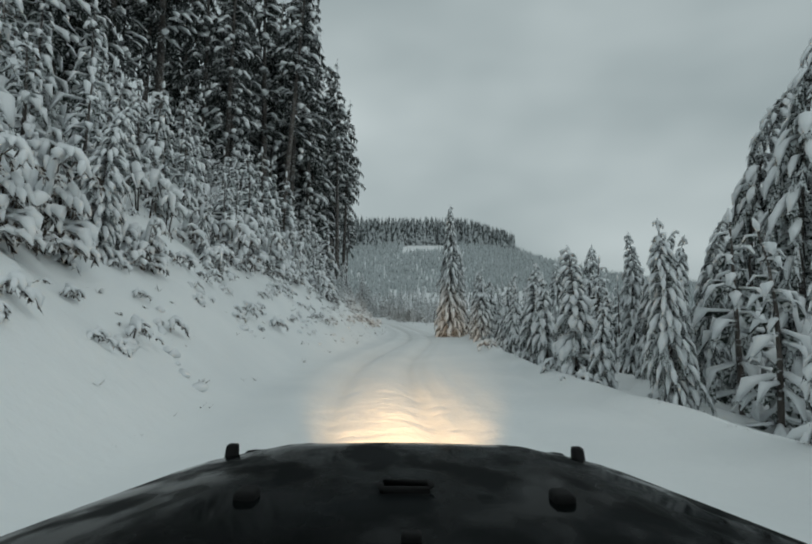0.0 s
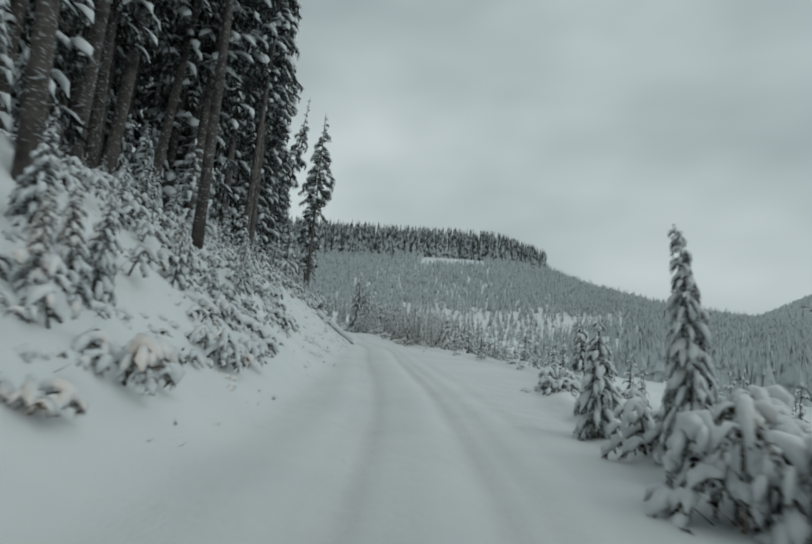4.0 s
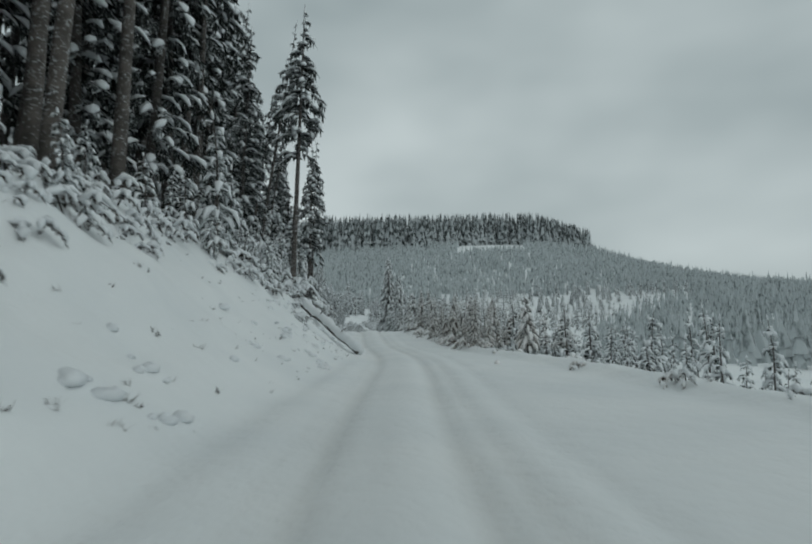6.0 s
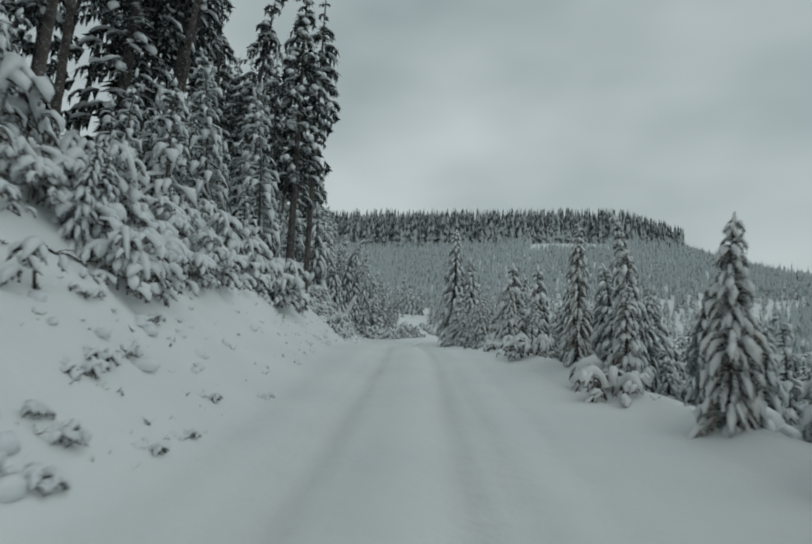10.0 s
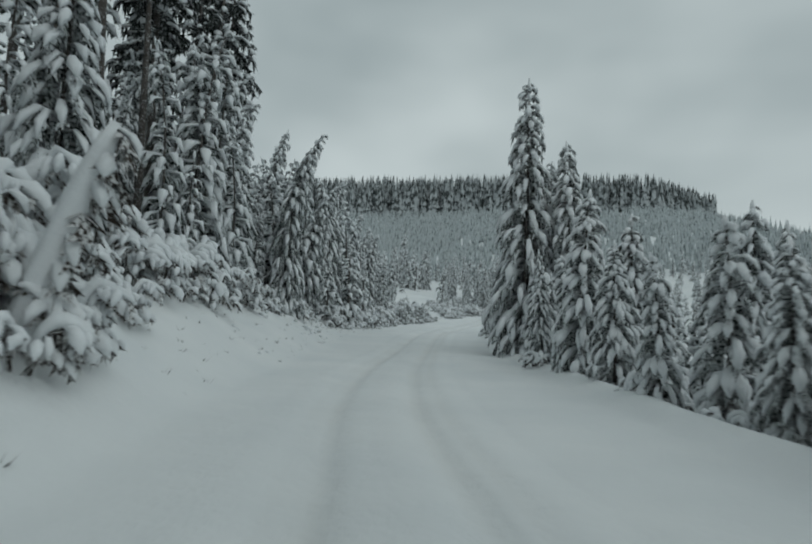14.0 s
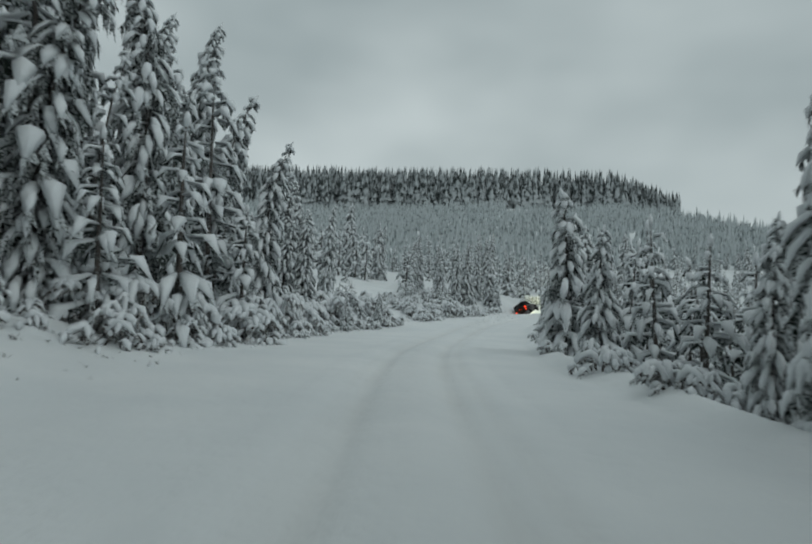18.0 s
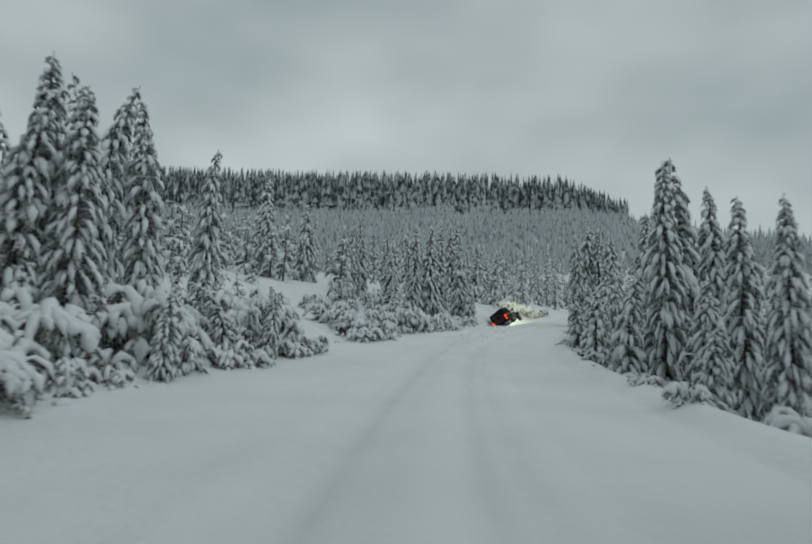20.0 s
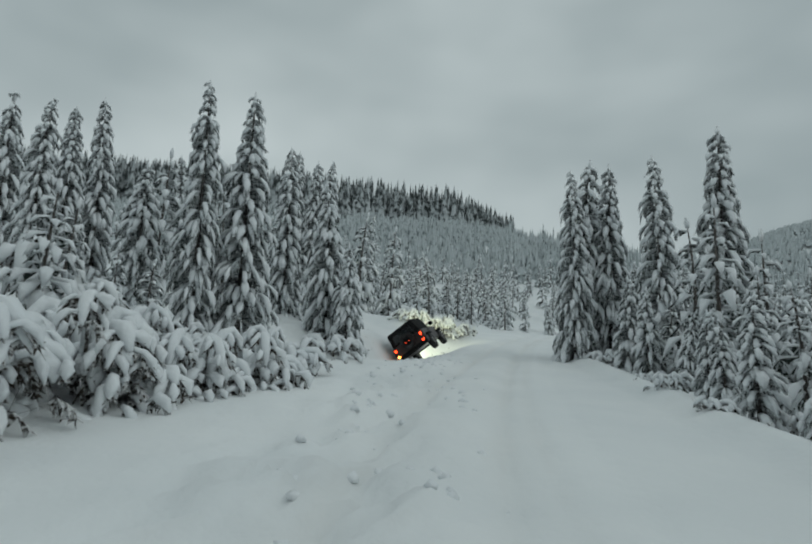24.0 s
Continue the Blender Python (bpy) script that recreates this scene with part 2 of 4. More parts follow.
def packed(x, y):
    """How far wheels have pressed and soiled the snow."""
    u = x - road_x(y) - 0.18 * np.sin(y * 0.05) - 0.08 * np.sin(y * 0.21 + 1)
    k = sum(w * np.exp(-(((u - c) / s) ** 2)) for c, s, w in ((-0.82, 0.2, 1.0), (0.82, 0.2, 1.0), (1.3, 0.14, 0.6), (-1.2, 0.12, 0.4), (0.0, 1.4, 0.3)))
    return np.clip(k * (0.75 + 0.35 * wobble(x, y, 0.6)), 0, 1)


def road_relief(x, y):
    """Wheel ruts, ridges between them and churned lumps of snow on the road."""
    u = x - road_x(y)
    z = 0 * u
    wander = 0.18 * np.sin(y * 0.05) + 0.08 * np.sin(y * 0.21 + 1)
    for c, w, d in RUTS:
        z = z - d * np.exp(-(((u - wander - c) / w) ** 2)) * (1 + 0.14 * np.sin(y * 1.9 + c * 5) * np.sin(y * 0.63))
    z = z + 0.006 * wobble(x * 2.6 + y * 0.4, y * 0.5, 1.3) * np.exp(-((u / 2.4) ** 2))
    churn = smooth(214, 226, y) * (1 - smooth(238, 244, y)) * np.exp(-(((u + 0.6 + (y - 224) * 0.12) / 1.5) ** 2))
    z = z + churn * (0.14 * wobble(x * 2, y * 2, 1.7) + 0.09 * wobble(x, y, 5.1) - 0.06)
    return z * np.exp(-((u / 3.6) ** 6))


def ground_z(x, y):
    return float(land(x, y) + road_relief(np.asarray(float(x)), np.asarray(float(y))))


def part(name, mesh_or_bm, mat, parent=None, label="", smooth_faces=True):
    if isinstance(mesh_or_bm, bmesh.types.BMesh):
        me = bpy.data.meshes.new(name)
        mesh_or_bm.to_mesh(me)
        mesh_or_bm.free()
    else:
        me = mesh_or_bm
    if mat is not None and not me.materials:
        me.materials.append(mat)
    if smooth_faces:
        me.polygons.foreach_set("use_smooth", [True] * len(me.polygons))
    ob = new(name, me)
    if parent is not None:
        ob.parent = parent
    if label:
        ob["label"] = label
    return ob


def mesh_from(name, verts, faces):
    me = bpy.data.meshes.new(name)
    me.from_pydata(verts if isinstance(verts, list) else verts.tolist(), [], faces if isinstance(faces, list) else faces.tolist())
    me.update()
    return me


def build_ground():
    ys = np.concatenate([np.linspace(-600, -20, 30)[:-1], np.arange(-20, 212, 0.6), np.arange(212, 246, 0.25), np.arange(246, 290, 0.6), np.linspace(290, 700, 110), np.geomspace(705, 4200, 26)])
    side = np.concatenate([np.arange(0, 4.4, 0.14), np.arange(4.4, 12.5, 0.32), np.geomspace(13.4, 420, 46), np.geomspace(450, 4200, 14)])
    us = np.concatenate([-side[:0:-1], side])
    U, Y = np.meshgrid(us, ys)
    X = U + road_x(Y)
    Z = land(X, Y) + road_relief(X, Y)
    v = np.stack([X, Y, Z], -1).reshape(-1, 3)
    nx, ny = len(us), len(ys)
    i = (np.arange(ny - 1)[:, None] * nx + np.arange(nx - 1)).ravel()
    f = np.stack([i, i + 1, i + 1 + nx, i + nx], -1)
    ob = part("ground", mesh_from("ground", v, f), SNOW)
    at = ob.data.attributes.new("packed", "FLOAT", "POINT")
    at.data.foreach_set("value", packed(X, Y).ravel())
    tagged(ob, "deep fresh snow over forest road, banks and hillsides", "ground", kind="structure")


build_ground()


# ---- trees ----
class Pile:
    """Vertices and faces of one mesh in the making."""

    def __init__(self):
        self.v, self.f = [], []

    def strip(self, rings, closed=True):
        base, n = len(self.v), len(rings[0])
        for r in rings:
            self.v.extend([tuple(p) for p in r])
        for a in range(len(rings) - 1):
            for b in range(n if closed else n - 1):
                c = (b + 1) % n
                self.f.append((base + a * n + b, base + a * n + c, base + (a + 1) * n + c, base + (a + 1) * n + b))
        if closed:
            self.f.append(tuple(base + b for b in range(n))[::-1])
            self.f.append(tuple(base + (len(rings) - 1) * n + b for b in range(n)))

    def tri(self, a, b, c):
        k = len(self.v)
        self.v.extend([tuple(a), tuple(b), tuple(c)])
        self.f.append((k, k + 1, k + 2))

    def mesh(self, name):
        return mesh_from(name, self.v, self.f)


def tube(pile, pts, radii, n=6):
    rings = []
    for k, p in enumerate(pts):
        d = np.subtract(pts[min(k + 1, len(pts) - 1)], pts[max(k - 1, 0)])
        d = d / (np.linalg.norm(d) + 1e-9)
        a = np.cross(d, (0.3, 1, 0.2) if abs(d[1]) < 0.9 else (1, 0, 0))
        a /= np.linalg.norm(a)
        b = np.cross(d, a)
        rings.append([np.add(p, radii[k] * (math.cos(q) * a + math.sin(q) * b)) for q in np.linspace(0, 2 * math.pi, n, endpoint=False)])
    pile.strip(rings)


def bough(rng, snow, leaves, root, az, length, e0, e1, width, load, segs=4, start=0.12, fringe=1.0, hang=0.35, tear=False, beak=0.5, blunt=0.12, full=False):
    """One drooping bough: a lumpy load of snow along it, with needle sprays showing beside and under the snow."""
    out = np.array([math.cos(az), math.sin(az), 0.0])
    side = np.array([-math.sin(az), math.cos(az), 0.0])
    p, pts, ups = np.array(root, float), [], []
    for k in range(segs + 1):
        s = k / segs
        e = e0 + (e1 - e0) * s ** (0.5 if tear else 0.85)
        pts.append(p.copy())
        d = out * math.cos(e) + np.array([0, 0, math.sin(e)])
        ups.append(np.array([0, 0, math.cos(e)]) - out * math.sin(e))
        p = p + d * (length / segs)
    rings = []
    sway = rng.uniform(-0.1, 0.1) * length
    for k in range(segs + 1):
        s = k / segs
        c = pts[k] + side * sway * s * s
        pts[k] = c
        if s < start - 0.01:
            continue
        q = (s - start) / (1 - start)
        g = math.sin(math.pi * min(1, 0.10 + 0.86 * (q ** 1.5 if tear else q ** 0.8))) * rng.uniform(0.75, 1.25) + (blunt if tear else 0)
        w, h = width * g * 0.5, width * g * load * rng.uniform(0.7, 1.2)
        up = ups[k]
        section = [c - side * w - up * h * 0.2, c - side * w * 0.8 + up * h * rng.uniform(0.4, 0.6), c + side * w * rng.uniform(-0.25, 0.25) + up * h * rng.uniform(0.8, 1.05), c + side * w * 0.8 + up * h * rng.uniform(0.4, 0.6), c + side * w - up * h * 0.2]
        rings.append(section + [c - up * h * 0.45] if full else section)
    if load > 0.01 and len(rings) > 1:
        snow.strip(rings)
    for k in range(segs):
        a, b = pts[k], pts[k + 1]
        for sg in ((-1, 1) if segs > 2 else ((-1,), (1,))[k % 2]):
            m = a + (b - a) * rng.uniform(0.2, 0.8)
            tip = m + side * sg * width * rng.uniform(0.45, 0.95) * fringe + (b - a) * rng.uniform(0.3, 0.9) - np.array([0, 0, length * hang * rng.uniform(0.1, 0.5)])
            leaves.tri(a - ups[k] * 0.03, b - ups[k + 1] * 0.05, tip)
            drop = (a + b) / 2 + side * sg * width * rng.uniform(0.05, 0.4) - np.array([0, 0, length * hang * rng.uniform(0.5, 1.3)]) + out * rng.uniform(-0.1, 0.1)
            leaves.tri(a - ups[k] * 0.04, drop, b - ups[k + 1] * 0.04)
    tip = pts[-1] + (pts[-1] - pts[-2]) * beak
    leaves.tri(pts[-1] - side * width * 0.14, pts[-1] + side * width * 0.14, tip)


def conifer_meshes(name, seed, h=8.0, radius=1.6, whorls=20, per=6, segs=4, bend=0.0, load=0.55, bare=0.04, trunk_r=0.11, lean=0.0, gaps=0.06, taper=1.0, wide=0.36, hang=0.35, steep=0.0, tri_old=False, pad=1.0, bareness=0.07, sides=7):
    rng = random.Random(seed)
    trunk, leaves, snow = Pile(), Pile(), Pile()

    def axis(z):
        t = z / h
        return np.array([bend * t**3.2 * h * 0.25 + lean * z, 0.4 * bend * t**4 * h * 0.1, z - abs(bend) * t**5 * h * 0.10])

    zs = np.linspace(-0.5, h, 12 if sides > 4 else 6)
    tube(trunk, [axis(max(z, 0)) if z > 0 else np.array([0, 0, z]) for z in zs], [trunk_r * (1 - 0.9 * max(z, 0) / h) + 0.006 for z in zs], sides)
    for k in range(whorls):
        t = bare + (1 - bare) * ((k + rng.uniform(-0.4, 0.4)) / whorls)
        t = min(max(t, 0.01), 0.985)
        z = t * h
        r = radius * ((1 - t) / (1 - bare * 0.5)) ** taper * rng.uniform(0.8, 1.15) + 0.10
        if tri_old:
            r = radius * min(1.0, 2.6 * (1 - t)) * (0.55 + 0.45 * math.sin(math.pi * min(1, (t - bare) / (1 - bare) * 1.2 + 0.12))) * rng.uniform(0.6, 1.15) + 0.15
        n = per if t < 0.85 else max(3, per - 2)
        ph = rng.uniform(0, 6.28)
        for j in range(n):
            if rng.random() < gaps:
                continue
            az = ph + 6.283 * j / n + rng.uniform(-0.35, 0.35)
            L = r * rng.uniform(0.75, 1.2)
            at = axis(max(0.05, z + rng.uniform(-0.55, 0.55) * h / whorls))
            e0, e1 = -0.05 + 0.25 * t - steep + rng.uniform(-0.2, 0.2), -1.5 + 0.2 * t + rng.uniform(-0.1, 0.12)
            if tri_old:
                e0, e1 = rng.uniform(-0.1, 0.35), rng.uniform(-1.25, -0.75)
            out = np.array([math.cos(az), math.sin(az), 0.0])
            pieces = max(1, round(L / pad))
            for i in range(pieces):
                if tri_old and (rng.random() < 0.15 or i == 0 and pieces > 2):
                    continue
                near, step = (0.18 + 0.82 * i / pieces) * L, 0.82 * L / pieces
                w = wide * (0.45 + 0.55 * min(step * 1.3, 1.0)) * rng.uniform(0.75, 1.25)
                drop = np.array([0, 0, -near * (0.22 + 0.3 * (1 - t)) * rng.uniform(0.6, 1.4) + (rng.uniform(-0.5, 0.5) if tri_old else 0)])
                turn = rng.uniform(-0.25, 0.25) * (i + 1)
                ld = load * rng.uniform(0.6, 1.25) if rng.random() > bareness else 0.0
                bough(rng, snow, leaves, at + out * near + drop, az + turn, step * 1.5 + 0.15, e0 - 0.2 * i, e1, w, ld, segs, start=0.0, hang=hang, fringe=1.25 if tri_old else 0.8, tear=True)
    top = [axis(h * q) for q in (0.93, 0.965, 1.0)]
    tube(snow, [p + np.array([0.01, 0, 0.03]) for p in top], [0.07, 0.10, 0.03], 5)
    return trunk.mesh(name + "_trunk"), leaves.mesh(name + "_needles"), snow.mesh(name + "_snow")


def laden_stem(rng, twigs, snow, base, az, apex, reach, size, pads, n=6, steps=7):
    """A sapling bowed to the ground, with a thick ridge of snow on its back and pads hanging off it."""
    out = np.array([math.cos(az), math.sin(az), 0.0])
    side = np.array([-math.sin(az), math.cos(az), 0.0])
    sway, tail = rng.uniform(-0.3, 0.3) * reach, rng.uniform(0.55, 1.15)
    pts, rad = [], []
    for k in range(steps):
        s = k / (steps - 1)
        z = math.sin(1.571 * s / 0.5) if s < 0.5 else math.cos((s - 0.5) / 0.5 * tail)
        pts.append(base + out * reach * s**1.25 + side * sway * s * s + np.array([0, 0, apex * z]))
        rad.append(size * (0.16 + 0.24 * math.sin(math.pi * min(1, 0.1 + 0.88 * s)) ** 0.7) * rng.uniform(0.8, 1.2))
    rad[-1] *= 0.6
    tube(twigs, [p - np.array([0, 0, 0.04]) for p in pts[::2]], [0.035, 0.03, 0.02, 0.012, 0.008][: len(pts[::2])], 3)
    rings = []
    for k in range(1, steps):
        d = pts[min(k + 1, steps - 1)] - pts[k - 1]
        d /= np.linalg.norm(d) + 1e-9
        up = np.cross(d, side)
        r = rad[k]
        rings.append([pts[k] + up * r * 0.35 + side * r * math.cos(q) * rng.uniform(0.88, 1.12) + up * r * math.sin(q) * (1.05 if math.sin(q) > 0 else 0.55) * rng.uniform(0.88, 1.12) for q in np.linspace(0, 6.283, n, endpoint=False)])
    snow.strip(rings)
    for k in range(pads):
        s = 0.22 + 0.75 * (k + rng.random()) / pads
        i = min(int(s * (steps - 1)), steps - 2)
        f = s * (steps - 1) - i
        root = pts[i] * (1 - f) + pts[i + 1] * f
        sg = 1 if k % 2 else -1
        bough(rng, snow, twigs, root + side * sg * size * 0.1, az + sg * rng.uniform(0.6, 1.7), size * rng.uniform(0.8, 1.7), rng.uniform(-0.4, 0.4), rng.uniform(-1.57, -1.25), size * rng.uniform(0.35, 0.65), 0.75 * rng.uniform(0.7, 1.2) if rng.random() > 0.1 else 0.0, 3, start=0.0, fringe=0.65, hang=0.4, tear=True, beak=0.2, blunt=0.06, full=n > 5)


def bush_meshes(name, seed, h, r, stems, size, pads, n=6, steps=7, segs=3):
    """Bowed saplings and twigs: arched stems with a ridge of snow and drooping fingers, low pads round the foot, dark gaps between."""
    rng = random.Random(seed)
    twigs, snow = Pile(), Pile()
    for k in range(stems):
        az = 6.283 * (k + rng.uniform(-0.4, 0.4)) / stems
        q = rng.uniform(0.0, 0.45) * r
        base = np.array([math.cos(az) * q, math.sin(az) * q, -0.05])
        laden_stem(rng, twigs, snow, base, az + rng.gauss(0, 0.6), h * rng.uniform(0.5, 1.1), r * rng.uniform(0.5, 0.95), size * rng.uniform(0.75, 1.1), max(3, round(pads / stems)), n, steps)
    for k in range(pads // 2):
        az, q = rng.uniform(0, 6.283), math.sqrt(rng.uniform(0.1, 1.0))
        lump = 1 + 0.22 * math.sin(3 * az + seed) + 0.15 * math.sin(5 * az + 2 * seed) + rng.gauss(0, 0.08)
        root = np.array([math.cos(az) * r * q * 0.9 * lump, math.sin(az) * r * q * 0.9 * lump, h * lump * (1 - q**1.6) * rng.uniform(0.3, 0.8) + 0.05])
        near = size * rng.uniform(0.6, 1.2)
        bough(rng, snow, twigs, root, az + rng.gauss(0, 0.7), near * 1.3, rng.uniform(-0.3, 0.5), rng.uniform(-1.57, -1.1), near * rng.uniform(0.45, 0.75), 0.7 * rng.uniform(0.7, 1.3) if rng.random() > 0.15 else 0.0, segs, start=0.0, fringe=0.6, hang=0.4, tear=True, beak=0.2, blunt=0.05)
        if k % 2 == 0:
            foot, w = np.array([rng.gauss(0, 0.2) * r, rng.gauss(0, 0.2) * r, -0.1]), np.array([rng.gauss(0, 0.02), rng.gauss(0, 0.02), 0.0])
            twigs.tri(foot - w, foot + w, root + np.array([0, 0, rng.uniform(0, 0.12)]))
    return twigs.mesh(name + "_twigs"), snow.mesh(name + "_snow")


KINDS = {}


def kind(key, *args, **kw):
    KINDS[key] = conifer_meshes(key, *args, **kw)


# young trees seen close by
NEAR = dict(segs=3, load=0.62, wide=0.30, bareness=0.07, hang=0.5)
kind("young_a", 11, h=9, radius=1.45, whorls=27, per=7, steep=0.2, taper=0.8, pad=0.8, **NEAR)
kind("young_b", 12, h=9, radius=1.2, whorls=27, per=7, bend=0.15, steep=0.25, taper=0.75, pad=0.8, **NEAR)
kind("young_c", 13, h=9, radius=1.5, whorls=26, per=7, lean=0.02, steep=0.15, taper=0.85, pad=0.8, **NEAR)
kind("tall_a", 25, h=14, radius=1.75, whorls=38, per=7, steep=0.25, taper=0.78, trunk_r=0.16, pad=0.9, **NEAR)
kind("tall_b", 26, h=14, radius=1.5, whorls=38, per=7, bend=0.1, steep=0.3, taper=0.72, trunk_r=0.15, pad=0.9, **NEAR)
kind("slim_a", 14, h=12, radius=1.35, whorls=32, per=7, bend=0.5, steep=0.3, taper=0.78, pad=0.8, **NEAR)
kind("slim_b", 15, h=12, radius=1.2, whorls=32, per=7, bend=-0.4, steep=0.3, taper=0.74, pad=0.8, **NEAR)
kind("slim_c", 19, h=12, radius=1.4, whorls=32, per=7, bend=0.9, steep=0.3, taper=0.78, pad=0.8, **NEAR)
kind("high_a", 27, h=18, radius=1.7, whorls=48, per=7, bend=0.35, steep=0.3, taper=0.75, pad=0.85, trunk_r=0.17, **NEAR)
kind("slim_d", 29, h=12, radius=1.15, whorls=34, per=7, segs=3, load=0.5, bend=0.7, steep=0.35, taper=0.75, wide=0.28, pad=0.75, hang=0.7, bareness=0.35)
# the same at a distance
kind("small_a", 16, h=7, radius=1.2, whorls=18, per=6, segs=3, load=0.6, wide=0.34, steep=0.2, taper=0.8, pad=1.0, bareness=0.08, hang=0.5)
kind("small_b", 17, h=7, radius=1.05, whorls=18, per=6, segs=3, load=0.6, bend=0.4, wide=0.34, steep=0.25, taper=0.75, pad=1.0, bareness=0.08, hang=0.5)
kind("thin_a", 18, h=7, radius=1.15, whorls=10, per=5, segs=2, load=0.55, wide=0.38, steep=0.25, taper=0.8, pad=2, sides=4)
kind("thin_b", 20, h=7, radius=1.0, whorls=10, per=5, segs=2, load=0.55, bend=0.4, wide=0.38, steep=0.3, taper=0.75, pad=2, sides=4)
kind("thin_c", 30, h=7, radius=1.1, whorls=7, per=4, segs=2, load=0.5, bend=0.2, wide=0.52, steep=0.25, taper=0.8, pad=2, sides=4)
kind("lean_a", 28, h=12, radius=1.35, whorls=20, per=4, segs=2, load=0.55, wide=0.42, bend=0.4, steep=0.25, taper=0.78, pad=1.4, sides=4)
# old trees
OLD = dict(segs=3, load=0.45, hang=0.65, wide=0.5, tri_old=True, pad=0.75, bareness=0.38)
kind("old_a", 21, h=28, radius=2.7, whorls=32, per=5, bare=0.34, trunk_r=0.32, gaps=0.15, steep=0.35, **OLD)
kind("old_b", 22, h=28, radius=2.2, whorls=26, per=5, bare=0.5, trunk_r=0.28, gaps=0.2, steep=0.4, **OLD)
kind("old_c", 23, h=28, radius=2.5, whorls=42, per=5, bare=0.10, trunk_r=0.30, gaps=0.15, steep=0.35, **OLD)
kind("old_d", 24, h=28, radius=1.6, whorls=22, per=5, bare=0.56, trunk_r=0.25, gaps=0.25, steep=0.4, **OLD)

LABELS = {
    "young": ("young conifer with drooping boughs under heavy snow", "young snow-laden conifers"),
    "slim": ("slender young conifer bent over by its load of snow", "slender bent conifers"),
    "small": ("small snow-covered conifer in dense young growth", "small conifers on the slopes"),
    "tall": ("tall narrow young conifer hung with pads of snow", "young snow-laden conifers"),
    "high": ("tall slender conifer bent at the tip by snow", "slender bent conifers"),
    "old": ("tall old conifer with bare trunk and snowy dark boughs", "tall old conifers on the bank"),
}
TREES, WANTED = {}, []
HEIGHT = {"y": 9.0, "tall": 14.0, "high": 18.0, "o": 28.0, "slim": 12.0, "lean": 12.0, "smal": 7.0, "thin": 7.0}


def placed(key, x, y, h, turn, fat, tilt):
    s = h / (HEIGHT.get(key[:4]) or HEIGHT[key[0]])
    toward_road = (1 + 4 * hash_of(x, y) + (3 if y > 125 else 0)) if key[0] == "o" and (x, y) not in SINGLE else 0
    return Matrix.Translation((x, y, ground_z(x, y) - 0.12)) @ pose(0, 0, 0, 0, toward_road, 0) @ pose(0, 0, 0, tilt[0], tilt[1], turn) @ Matrix.Diagonal((s * fat, s * fat, s, 1))


def open_snow(x, y):
    """The bare bank round the stuck car."""
    return 246 < y < 264 and -17.5 < x < float(road_x(y))


def tree(key, x, y, h, turn=0.0, fat=1.0, tilt=(0, 0), first=False):
    """Asks for a tree; plant() later makes those nearest to the road single things."""
    if open_snow(x, y) and not first:
        return
    u = x - float(road_x(y))
    edge = u - float(np.interp(y, TOE_RY, TOE_R)) if u > 0 else -u - 4.5
    WANTED.append((-1 if first else edge, key, x, y, h, turn, fat, tilt))


def stand_in(x, y, h):
    """The lighter tree that takes a place further back."""
    if h > 7.5:
        return "lean_a"
    return "thin_c" if abs(x - float(road_x(y))) > 15 else "thin_a" if hash_of(x, y) < 0.5 else "thin_b"


def plant(singles):
    """The nearest trees as things of their own; those behind them as one thicket."""
    rest, made = [], 0
    for _, key, x, y, h, turn, fat, tilt in sorted(WANTED):
        made += key[0] != "o"
        if made > singles and key[0] != "o":
            rest.append((key, x, y, h, turn, fat, tilt))
            continue
        m = placed(key, x, y, h, turn, fat, tilt)
        if key not in TREES:
            root = new("old_conifer" if key[0] == "o" else "conifer")
            label, group = LABELS[key.split("_")[0]]
            tagged(root, label, "tree", group)
            tr, le, sn = KINDS[key]
            part("trunk", tr, BARK, root)
            tagged(part("crown", le, NEEDLES_DARK if key[0] == "o" else NEEDLES, root, smooth_faces=False), kind="stuff")
            tagged(part("snow_load", sn, SNOW_LOAD, root, "thick white snow lying on the boughs"), kind="stuff")
            TREES[key] = root
            root.matrix_basis = m
        else:
            copy_thing(TREES[key], Matrix.Identity(4)).matrix_basis = m
    joined("conifer_thicket", [(k, KINDS[k], placed(k, *a)) for k, a in ((stand_in(*r[1:4]), r[1:]) for r in rest)], (BARK, NEEDLES, SNOW_LOAD), "dense thicket of small conifers under heavy snow", "forest")


